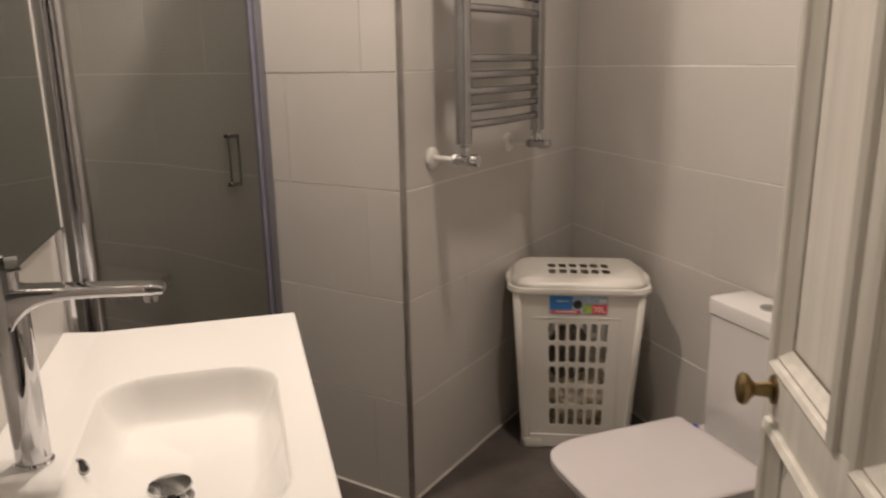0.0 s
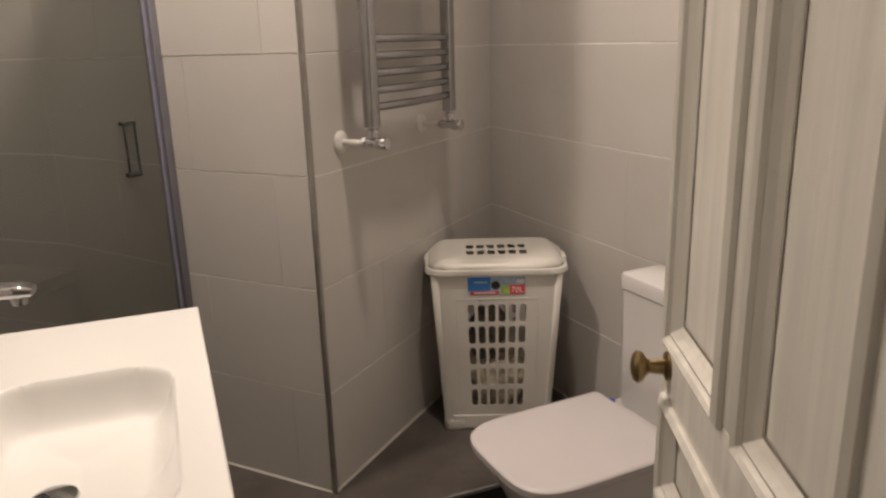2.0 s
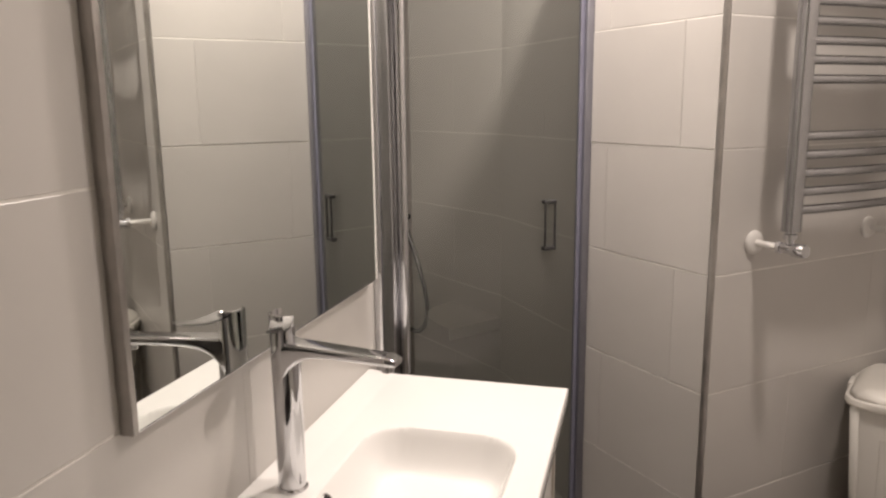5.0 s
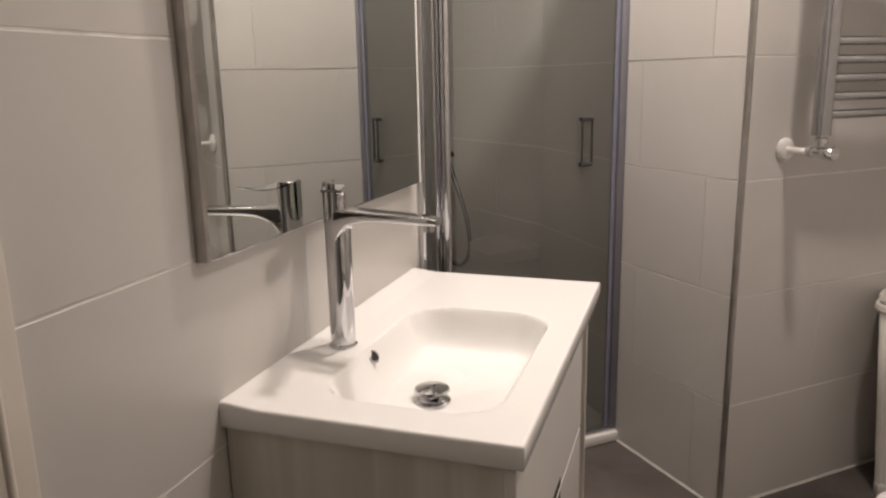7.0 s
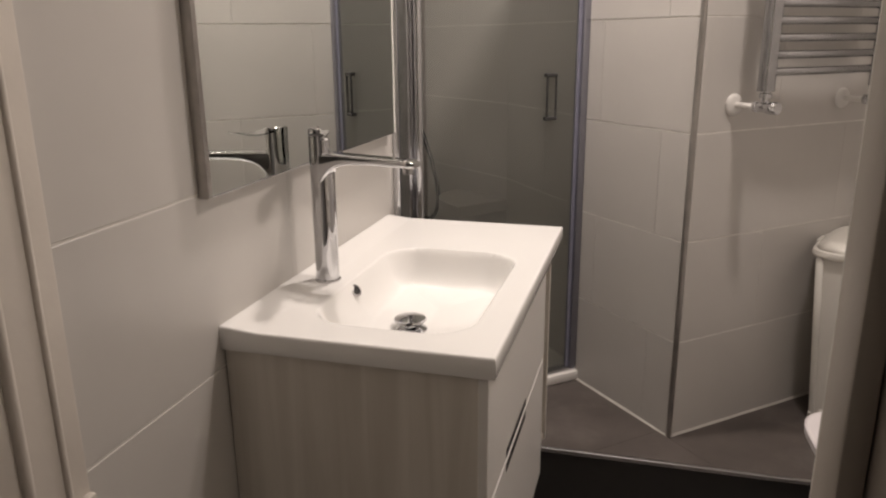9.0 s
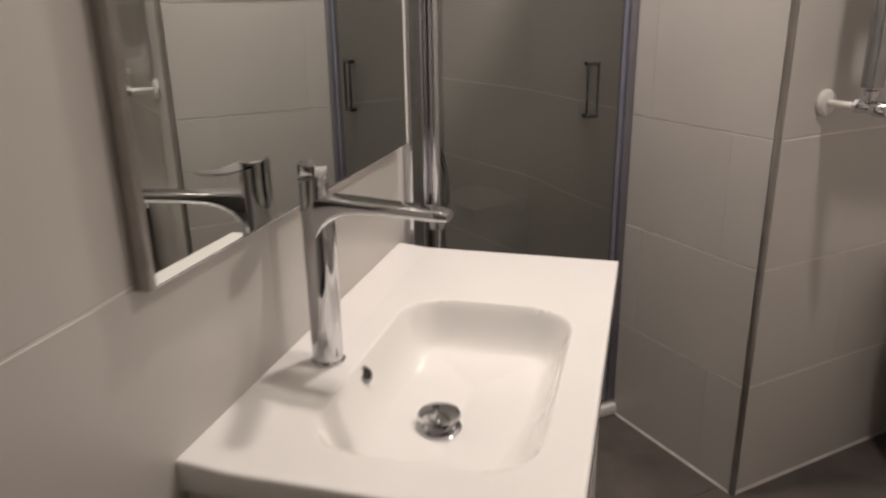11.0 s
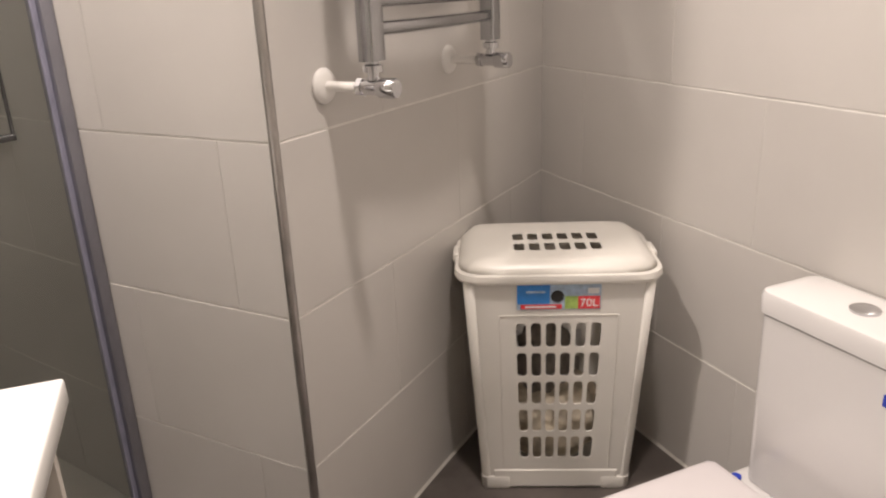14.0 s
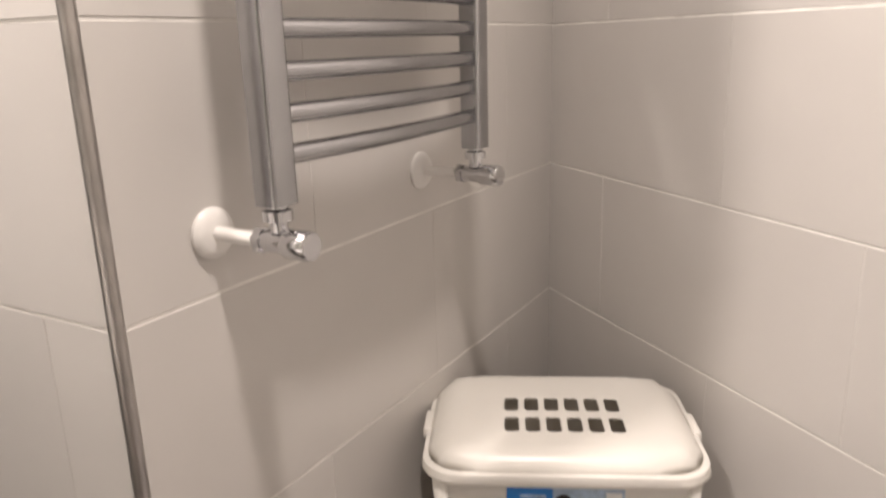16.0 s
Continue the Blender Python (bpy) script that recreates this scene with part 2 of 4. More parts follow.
def box(x0, x1, y0, y1, z0, z1, bevel=0.0, segs=2, bm=None):
    own = bmesh.new()
    bmesh.ops.create_cube(own, size=1)
    for v in own.verts:
        v.co = Vector(((x0 + x1) / 2 + v.co.x * (x1 - x0), (y0 + y1) / 2 + v.co.y * (y1 - y0), (z0 + z1) / 2 + v.co.z * (z1 - z0)))
    if bevel:
        bmesh.ops.bevel(own, geom=own.edges[:], offset=bevel, segments=segs, profile=0.5, affect="EDGES")
    if bm is None:
        return own
    join(bm, own)
    return bm


def join(bm, other, m=None):
    if m is not None:
        bmesh.ops.transform(other, matrix=m, verts=other.verts[:])
    table = {v: bm.verts.new(v.co) for v in other.verts}
    for f in other.faces:
        bm.faces.new([table[v] for v in f.verts])
    other.free()
    return bm


def prism(points, z0, z1):
    """An upright prism over a plan outline."""
    bm = bmesh.new()
    low = [bm.verts.new((p[0], p[1], z0)) for p in points]
    high = [bm.verts.new((p[0], p[1], z1)) for p in points]
    bm.faces.new(low)
    bm.faces.new(high)
    n = len(points)
    for i in range(n):
        bm.faces.new((low[i], low[(i + 1) % n], high[(i + 1) % n], high[i]))
    return bm


def loft(rings, caps=True, closed=True):
    bm = bmesh.new()
    vs = [[bm.verts.new(p) for p in r] for r in rings]
    n = len(rings[0])
    for a, b in zip(vs, vs[1:]):
        for i in range(n if closed else n - 1):
            j = (i + 1) % n
            bm.faces.new((a[i], a[j], b[j], b[i]))
    if caps and closed:
        bm.faces.new(vs[0])
        bm.faces.new(vs[-1])
    return bm


def circle(r, n=20, a=1.0, b=1.0):
    return [(r * a * math.cos(2 * math.pi * i / n), r * b * math.sin(2 * math.pi * i / n)) for i in range(n)]


def sweep(points, radius, n=14, caps=True):
    """A round tube along a run of points; radius may be one value or one per point."""
    pts = [Vector(p) for p in points]
    rings = []
    up = None
    for i, p in enumerate(pts):
        t = (pts[min(i + 1, len(pts) - 1)] - pts[max(i - 1, 0)]).normalized()
        if up is None:
            up = t.orthogonal().normalized()
        side = t.cross(up).normalized()
        up = side.cross(t).normalized()
        r = radius[i] if isinstance(radius, (list, tuple)) else radius
        rings.append([p + side * x * r + up * y * r for x, y in circle(1, n)])
    return loft(rings, caps)


def lathe(profile, n=24):
    """Turned about the local z axis from (radius, z) pairs."""
    return loft([[Vector((x, y, z)) for x, y in circle(max(r, 0.0004), n)] for r, z in profile])


def rounded(hx, hy, r, n=5, cx=0.0, cy=0.0):
    pts = []
    for k, (sx, sy) in enumerate(((1, 1), (-1, 1), (-1, -1), (1, -1))):
        for i in range(n + 1):
            a = math.pi / 2 * (k + i / n)
            pts.append((cx + sx * (hx - r) + r * math.cos(a), cy + sy * (hy - r) + r * math.sin(a)))
    return pts


def along(p, q, normal_side=1):
    """Pose whose x runs from plan point p to q, z up, y to the left of the run."""
    d = (Vector(q) - Vector(p)).normalized()
    return Matrix.Translation((p[0], p[1], 0)) @ Matrix.Rotation(math.atan2(d.y, d.x), 4, "Z")


# ---- structure ----
TILE_MESH = {}


def tile_mesh(w, h, mat, depth=0.006, chamfer=0.0005):
    key = (round(w, 3), round(h, 3), mat.name)
    if key not in TILE_MESH:
        bm = bmesh.new()
        c = chamfer
        a = [bm.verts.new((x * w / 2, 0, z * h / 2)) for x, z in ((-1, -1), (1, -1), (1, 1), (-1, 1))]
        b = [bm.verts.new((x * w / 2, depth - c, z * h / 2)) for x, z in ((-1, -1), (1, -1), (1, 1), (-1, 1))]
        t = [bm.verts.new((x * (w / 2 - c), depth, z * (h / 2 - c))) for x, z in ((-1, -1), (1, -1), (1, 1), (-1, 1))]
        for i in range(4):
            j = (i + 1) % 4
            bm.faces.new((a[i], a[j], b[j], b[i]))
            bm.faces.new((b[i], b[j], t[j], t[i]))
        bm.faces.new(t)
        bmesh.ops.recalc_face_normals(bm, faces=bm.faces[:])
        me = bpy.data.meshes.new("tile")
        bm.to_mesh(me)
        bm.free()
        me.materials.append(mat)
        TILE_MESH[key] = me
    return TILE_MESH[key]


WALLS_TO_TILE = []


def tiled_wall(name, p, q, z0, z1, thick, label, even, odd, cut0=0.0, cut1=0.0, lift=0.0, lip=0.0):
    """A wall whose tiled face runs from plan point p to q, the room on its left.
    even/odd: offsets of the upright joints by row; lift: height of the courses; lip: how far the upper courses stand proud."""
    m = along(p, q)
    run = (Vector(q) - Vector(p)).length
    wall = part(name, box(cut0, run - cut1, -thick, 0.0004, z0, z1), M_GROUT)
    wall.matrix_world = m
    tagged(wall, label, "wall", kind="structure")
    WALLS_TO_TILE.append((wall, run, z0, z1, even, odd, lift, lip))
    return wall


def lay_tiles():
    gap = 0.0021
    for wall, run, z0, z1, even, odd, lift, lip in WALLS_TO_TILE:
        k = math.floor((z0 - lift) / ROW)
        while k * ROW + lift < z1:
            a, b = max(z0, k * ROW + lift), min(z1, (k + 1) * ROW + lift)
            if b - a > 0.02:
                off = (even if k % 2 == 0 else odd) % TILE
                cuts = [0.0] + [off + i * TILE for i in range(-1, 12) if 0.02 < off + i * TILE < run - 0.02] + [run]
                for u0, u1 in zip(cuts, cuts[1:]):
                    ob = new("tile", tile_mesh(u1 - u0 - 0.0011, b - a - 2 * gap, M_TILE))
                    ob.parent = wall
                    ob.location = ((u0 + u1) / 2, -0.0045 + random.uniform(-0.0004, 0.0004) + (lip * (k - 2) if 2 < k < 5 else 0), (a + b) / 2)
                    ob.rotation_euler = (random.uniform(-0.0012, 0.0012), 0, random.uniform(-0.0005, 0.0005))
            k += 1


tiled_wall("wall_mirror_side", (0, 1.07), (0, -0.335), LOW, TOP, 0.12, "pale greige glazed tile wall beside the washbasin", 0.192, 0.193, lift=0.022)
tiled_wall("wall_column_front", COL, F1_END, 0.0, TOP, 0.05, "pale greige tiled face of the boxed column", 0.12, 0.39, 0.006, lip=0.0007)
tiled_wall("wall_column_side", CNR, COL, 0.0, TOP, 0.05, "pale greige tiled wall behind the towel radiator", 0.54, 0.24, 0.0, 0.006)
tiled_wall("wall_toilet_side", RIGHT_END, CNR, LOW, TOP, 0.12, "pale greige tiled wall behind the toilet", 2.62 - 0.214, 2.62 - 0.548)
S1, S2, S3 = Vector((0.115, 1.965)), Vector((-0.52, 2.50)), Vector((-0.95, 1.95))
tiled_wall("wall_shower_right", F1_END + Vector((0.02, 0.02)), S1, 0.0, TOP, 0.03, "pale tiled near wall inside the shower", 0.3, 0.0)
tiled_wall("wall_shower_rear", S1, S2, 0.0, TOP, 0.05, "pale tiled rear wall inside the shower", 0.3, 0.0)
tiled_wall("wall_shower_end", S2, S3, 0.0, TOP, 0.05, "pale tiled end wall inside the shower", 0.3, 0.0)
tiled_wall("wall_shower_left", S3, (-0.125, 1.07), 0.0, TOP, 0.05, "pale tiled left wall inside the shower", 0.3, 0.0)
DOOR_Y0, DOOR_Y1 = -0.83, -0.560
for nm, x0, x1, z0, z1, lb in (("wall_entry_left", -0.6, 0.03, LOW, TOP, "white plaster wall beside the doorway"), ("wall_entry_right", 0.842, 2.2, LOW, TOP, "white plaster wall holding the door frame"), ("wall_entry_lintel", 0.03, 0.842, 1.95, TOP, "white plaster wall above the doorway")):
    w = part(nm, box(x0, x1, DOOR_Y0, DOOR_Y1, z0, z1), M_PLASTER)
    tagged(w, lb, "wall", kind="structure")
for nm, x0, x1, y0, y1 in (("wall_hall_left", -0.7, -0.6, -2.3, DOOR_Y1), ("wall_hall_right", 1.7, 1.8, -2.3, DOOR_Y0 - 0.002), ("wall_hall_rear", -0.7, 1.8, -2.4, -2.3)):
    tagged(part(nm, box(x0, x1, y0, y1, LOW, TOP), M_PLASTER), "plain white plaster hall wall", "wall", kind="structure")
tagged(part("ceiling", box(-1.2, 2.4, -2.5, 2.8, TOP, TOP + 0.1), M_PLASTER), "flat white plaster ceiling", "ceiling", kind="structure")
tagged(part("floor", box(-0.8, 2.4, -2.5, 2.2, LOW - 0.1, LOW - 0.004), M_FGROUT), "dark grey tiled floor of the entry", "floor", kind="structure")
STEP_A, STEP_B = Vector((0.0, 0.932)), Vector((1.78, 0.962))
plat = part("floor_platform", prism([STEP_A + Vector((0, 0.006)), STEP_B + Vector((0, 0.006)), (1.78, 2.1), (1.5, 2.75), (-1.0, 2.75), (-1.0, 1.08), (0, 1.08)], LOW, -0.004), M_FGROUT)
tagged(plat, "dark grey tiled raised platform floor", "floor", kind="structure")
riser = part("step_riser", box(0, (STEP_B - STEP_A).length, 0, 0.006, LOW, -0.006), M_DARK)
riser.matrix_world = along(STEP_A, STEP_B)
tagged(riser, "dark brown riser of the low step", "step", kind="structure")
edge = part("step_edge_trim", box(0, (STEP_B - STEP_A).length, -0.004, 0.008, -0.012, 0.001, 0.002), M_SATIN)
edge.matrix_world = along(STEP_A, STEP_B)
tagged(edge, "thin metal trim on the step edge", "trim", kind="structure")
# metal corner bead of the column
bead = part("corner_trim", sweep([(COL.x, COL.y, 0.0), (COL.x, COL.y, 1.2), (COL.x, COL.y, TOP)], 0.0085, 16), M_TRIM, smooth=True)
tagged(bead, "rounded chrome trim on the column corner", "trim", kind="structure")


def floor_bead(name, p, q):
    d = (Vector(q) - Vector(p)).length
    ob = part(name, loft([[Vector((x, 0.0005, 0)), Vector((x, 0.007, 0)), Vector((x, 0.004, 0.0022)), Vector((x, 0.0025, 0.0035)), Vector((x, 0.0005, 0.006))] for x in (0, d)]), M_SILICONE)
    ob.matrix_world = along(p, q)
    tagged(ob, "white silicone bead along the floor", "trim", kind="structure")


floor_bead("trim_floor_bead_column", COL, F1_END)
floor_bead("trim_floor_bead_side", CNR, COL)
floor_bead("trim_floor_bead_right", CNR + RIGHT_DIR * 0.93, CNR)


def lay_floor():
    """Large floor tiles, laid on the skew in the platform and square in the entry."""
    def tiles(parent, poly, z, m, size):
        inv = m.inverted()
        for i in range(-8, 9):
            for j in range(-8, 9):
                g = 0.0006
                sq = [Vector((i * size[0] + g, j * size[1] + g)), Vector(((i + 1) * size[0] - g, j * size[1] + g)), Vector(((i + 1) * size[0] - g, (j + 1) * size[1] - g)), Vector((i * size[0] + g, (j + 1) * size[1] - g))]
                pts = [(m @ Vector((p.x, p.y, 0))).to_2d() for p in sq]
                n = len(poly)
                for k in range(n):
                    a, b = Vector(poly[k]), Vector(poly[(k + 1) % n])
                    e = b - a
                    out = []
                    for s, t in zip(pts, pts[1:] + pts[:1]):
                        ds, dt = e.cross(s - a), e.cross(t - a)
                        if ds >= 0:
                            out.append(s)
                        if ds * dt < 0:
                            out.append(s + (t - s) * (ds / (ds - dt)))
                    pts = out
                    if len(pts) < 3:
                        break
                if len(pts) < 3:
                    continue
                area = abs(sum(s.cross(t) for s, t in zip(pts, pts[1:] + pts[:1]))) / 2
                if area < 0.0008:
                    continue
                ob = part("tile", prism(pts, z - 0.008, z), M_FLOOR, parent)
    tiles(plat, [STEP_A + Vector((0, 0.009)), STEP_B + Vector((0, 0.009)), (1.78, 2.0), (0.3, 2.0), (0.0, 1.06)], 0.0, pose(0.76, 1.125, 0, 0, 0, 43), (0.60, 0.60))
    tiles(bpy.data.objects["floor"], [(-0.6, -2.3), (2.0, -2.3), (2.0, 0.955), (-0.6, 0.955)], LOW, pose(0.2, 0.3, 0), (0.60, 0.60))


# ---- shower ----
G0, G1 = Vector((0.03, 1.052)), F1_END
glen = (G1 - G0).length
shower = thing("shower_enclosure", along(G0, G1), "grey glass shower door in chrome and aluminium profiles", "shower")
pane = part("glass_door", box(0.02, glen - 0.02, -0.004, 0.004, 0.045, 1.98), M_GLASS, shower, "grey tinted clear glass door")
pane.data.materials.append(M_CLEAR)
for face in pane.data.polygons:
    face.material_index = 0 if face.normal.y < -0.5 else 1
part("threshold", box(-0.02, glen, -0.03, 0.03, 0.0, 0.035, 0.006), M_WHITE, shower, "low white threshold", True)
part("threshold_rail", box(0, glen, -0.016, 0.016, 0.035, 0.05, 0.004), M_SATIN, shower, "brushed metal bottom rail")
part("top_rail", box(0, glen, -0.02, 0.02, 1.97, 2.01, 0.004), M_SATIN, shower)
part("side_profile", box(glen - 0.028, glen - 0.002, -0.018, 0.014, 0.04, 2.0, 0.004), M_ALU, shower, "dark grey aluminium side profile", True)
part("seal", box(glen - 0.040, glen - 0.028, -0.008, 0.006, 0.045, 1.98, 0.002), M_RUBBER, shower, "translucent grey door seal")
hu = 0.445
handle = part("handle", box(hu - 0.021, hu - 0.015, -0.024, -0.017, 0.926, 1.06, 0.002, 1), M_GUN, shower, "square metal pull handle", True)
part("handle_bar", box(hu + 0.012, hu + 0.018, -0.024, -0.017, 0.926, 1.06, 0.002, 1), M_GUN, handle)
for z in (0.919, 1.052):
    part("handle_post", box(hu - 0.022, hu + 0.019, -0.025, -0.005, z, z + 0.011, 0.002, 1), M_GUN, handle)
wall_profile = thing("shower_wall_profile", pose(0, 0, 0), "wide polished chrome wall profile of the shower", "profile")
part("plate", box(0.002, 0.022, 0.888, 1.040, 0.02, 2.0, 0.004), M_CHROME, wall_profile, smooth=True)
part("round_edge", sweep([(0.03, 1.041, 0.02), (0.03, 1.041, 2.0)], 0.014, 14), M_CHROME, wall_profile, smooth=True)
tray = part("shower_tray", prism([(-0.10, 1.08), (0.03, 1.08), (0.46, 1.53), (0.11, 1.96), (-0.52, 2.49), (-0.93, 1.95)], 0.0, 0.02), M_WHITE)
tagged(tray, "flat white shower tray behind the glass", "shower tray")

rail = thing("hand_shower", along(S1, S2), "chrome hand shower with a hanging flexible hose", "shower")
part("slide_bar", sweep([(0.69, 0.06, 0.98), (0.69, 0.06, 1.75)], 0.011, 12), M_GUN, rail, smooth=True)
for z in (1.02, 1.70):
    part("bar_bracket", sweep([(0.69, 0.0, z), (0.69, 0.06, z)], 0.012, 12), M_SATIN, rail, smooth=True)
part("handset_holder", box(0.672, 0.708, 0.05, 0.098, 1.10, 1.135, 0.006), M_GUN, rail, smooth=True)
part("outlet_elbow", sweep([(0.645, 0.0, 0.84), (0.64, 0.03, 0.84), (0.625, 0.04, 0.815)], 0.013, 12), M_GUN, rail, smooth=True)
hose = [(0.69, 0.09, 1.12), (0.70, 0.085, 0.98), (0.708, 0.08, 0.80), (0.715, 0.075, 0.62), (0.69, 0.07, 0.46), (0.63, 0.06, 0.375), (0.55, 0.055, 0.345), (0.48, 0.05, 0.365), (0.435, 0.05, 0.44), (0.450, 0.05, 0.54), (0.505, 0.045, 0.64), (0.565, 0.042, 0.73), (0.625, 0.04, 0.82)]
fine = []
for i in range(len(hose) - 1):
    p = [Vector(hose[max(0, min(len(hose) - 1, i + k))]) for k in (-1, 0, 1, 2)]
    for k in range(5):
        t = k / 5
        fine.append(0.5 * (2 * p[1] + (p[2] - p[0]) * t + (2 * p[0] - 5 * p[1] + 4 * p[2] - p[3]) * t * t + (3 * p[1] - p[0] - 3 * p[2] + p[3]) * t ** 3))
part("hose", sweep(fine, 0.010, 10), M_GUN, rail, "flexible metal hose", True)
part("handset", sweep([(0.69, 0.088, 1.10), (0.69, 0.10, 1.27), (0.69, 0.14, 1.33)], [0.011, 0.014, 0.024], 12), M_SATIN, rail, smooth=True)
seat = part("corner_seat", loft([[Vector((x, y, z)) for x, y in [(0.002, 0.003)] + [(0.002 + 0.30 * abs(math.cos(a * math.pi / 24)) ** 0.8, 0.003 + 0.24 * abs(math.sin(a * math.pi / 24)) ** 0.8) for a in range(13)]] for z in (0.475, 0.48, 0.515, 0.52)]), M_TILE, smooth=True)
seat.matrix_world = along(S1, S2)
tagged(seat, "pale rounded corner seat inside the shower", "shower seat")

# ---- washbasin, cabinet, tap, mirror ----
BW, BL, BZ = 0.474, 0.840, 0.702


def basin_depth(x, y):
    """Depth of the bowl below the rim at a point of the top."""
    cx, cy, hx, hy, r = 0.268, 0.315, 0.150, 0.246, 0.080
    qx, qy = abs(x - cx) - hx + r, abs(y - cy) - hy + r
    d = math.hypot(max(qx, 0), max(qy, 0)) + min(max(qx, qy), 0) - r
    wide = 0.050 + 0.045 * max(0.0, min(1.0, (0.30 - y) / 0.22))
    t = max(0.0, min(1.0, -d / wide))
    s = 1 - (1 - t) ** 2.2
    s = s * (1 - math.exp(-max(0.0, -d) / 0.006)) if d < 0 else 0.0
    return 0.074 * s + 0.016 * max(0.0, min(1.0, -d / 0.15)) ** 1.3


def basin_height(x, y):
    z = BZ - basin_depth(x, y)
    if x < 0.068:
        z += 0.006 * min(1.0, (0.068 - x) / 0.060)
    return z


basin = thing("washbasin", pose(0, 0, 0), "glossy white ceramic washbasin top with an offset bowl", "washbasin")
bm = bmesh.new()
NX, NY = 120, 214
grid = []
for i in range(NX + 1):
    x = 0.002 + (BW - 0.002) * i / NX
    grid.append([bm.verts.new((x, BL * j / NY, basin_height(x, BL * j / NY))) for j in range(NY + 1)])
for i in range(NX):
    for j in range(NY):
        bm.faces.new((grid[i][j], grid[i + 1][j], grid[i + 1][j + 1], grid[i][j + 1]))
loop = [grid[i][0] for i in range(NX + 1)] + [grid[NX][j] for j in range(1, NY + 1)] + [grid[i][NY] for i in range(NX - 1, -1, -1)] + [grid[0][j] for j in range(NY - 1, 0, -1)]
cx, cy = BW / 2, BL / 2
prev = loop
for dz, grow in ((-0.0015, 0.002), (-0.005, 0.0035), (-0.033, 0.0035), (-0.037, 0.001)):
    ring = []
    for v in loop:
        ox = grow if v.co.x > BW - 1e-4 else 0
        oy = grow if v.co.y > BL - 1e-4 else (-grow if v.co.y < 1e-4 else 0)
        ring.append(bm.verts.new((v.co.x + ox, v.co.y + oy, (BZ if dz < -0.02 else v.co.z) + dz)))
    for a in range(len(loop)):
        b = (a + 1) % len(loop)
        bm.faces.new((prev[a], prev[b], ring[b], ring[a]))
    prev = ring
part("top", bm, M_CERAMIC, basin, smooth=True)
zd = basin_height(0.245, 0.285)
drain = part("drain", lathe([(0.034, zd - 0.002), (0.034, zd + 0.001), (0.031, zd + 0.003), (0.021, zd + 0.003), (0.020, zd - 0.004)]), M_CHROME, basin, "chrome drain ring", True)
drain.matrix_world = pose(0.245, 0.285, 0)
stop = part("drain_cap", lathe([(0.013, zd - 0.003), (0.013, zd + 0.016), (0.030, zd + 0.017), (0.033, zd + 0.020), (0.031, zd + 0.0235), (0.016, zd + 0.0265), (0.0, zd + 0.0275)]), M_CHROME, basin, "domed chrome pop-up stopper", True)
stop.matrix_world = pose(0.245, 0.285, 0)
of = part("overflow_ring", lathe([(0.013, 0.0), (0.0135, 0.003), (0.010, 0.004), (0.009, 0.001)]), M_CHROME, basin, "chrome overflow ring", True)
of.matrix_world = pose(0.127, 0.292, basin_height(0.127, 0.292) + 0.001, 0, 52, -18)
hole = part("overflow_hole", lathe([(0.0088, 0.0012), (0.0, 0.0014)]), M_DARK, basin)
hole.matrix_world = pose(0.127, 0.292, basin_height(0.127, 0.292) + 0.0015, 0, 52, -18)

cab = thing("vanity_cabinet", pose(0, 0, 0), "wall-hung limed wood vanity with two drawers and open end shelf", "cabinet")
CZ = 0.10
part("side_panel", box(0.004, 0.448, 0.006, 0.024, CZ, 0.664, 0.001, 1), M_WOOD, cab, "pale streaked wood side panel")
part("divider_panel", box(0.004, 0.446, 0.640, 0.656, CZ, 0.664, 0.001, 1), M_WOOD, cab)
part("end_panel", box(0.004, 0.452, 0.816, 0.834, CZ, 0.664, 0.001, 1), M_WOOD, cab)
part("bottom_panel", box(0.004, 0.446, 0.024, 0.816, CZ, CZ + 0.018), M_WOOD, cab)
part("back_panel", box(0.004, 0.012, 0.024, 0.816, CZ + 0.018, 0.664), M_WOOD, cab)
part("shelf", box(0.012, 0.440, 0.656, 0.816, 0.385, 0.401, 0.001, 1), M_WOOD, cab)
for z0, z1 in ((CZ, 0.418), (0.424, 0.660)):
    drawer = part("drawer_front", box(0.446, 0.464, 0.008, 0.650, z0, z1, 0.002, 2), M_WHITE, cab, "pale drawer front")
    slot_z = z1 - 0.012 if z0 < 0.2 else z0 + 0.012
    part("grip_slot", box(0.4635, 0.4648, 0.17, 0.38, slot_z - 0.008, slot_z + 0.008), M_DARK, drawer, "dark finger grip slot")

tap = thing("basin_tap", pose(0.070, 0.290, basin_height(0.070, 0.290), 0, 0, -6), "tall polished chrome single-lever basin tap", "tap")
part("base_ring", lathe([(0.026, 0), (0.0265, 0.003), (0.024, 0.006)]), M_CHROME, tap, smooth=True)
rings = []
for k in range(15):
    z = 0.004 + 0.256 * k / 14
    w = 0.0235 + 0.001 * (k / 14)
    rings.append([Vector((x, y, z)) for x, y in circle(w, 24, 1.0, 0.95)])
part("column", loft(rings), M_CHROME, tap, smooth=True)
rings = []
for k in range(17):
    a = k / 16
    x = 0.004 + 0.197 * a
    thick = 0.015 + 0.052 * math.exp(-a * 9) if a < 0.97 else 0.010
    top = 0.260 - 0.006 * a - (0.004 if a > 0.97 else 0)
    half = 0.0225 - 0.004 * a - (0.004 if a > 0.97 else 0)
    rings.append([Vector((x, y, top - thick / 2 + z)) for y, z in rounded(half, thick / 2, min(0.007, thick / 2.2), 4)])
part("spout", loft(rings), M_CHROME, tap, smooth=True)
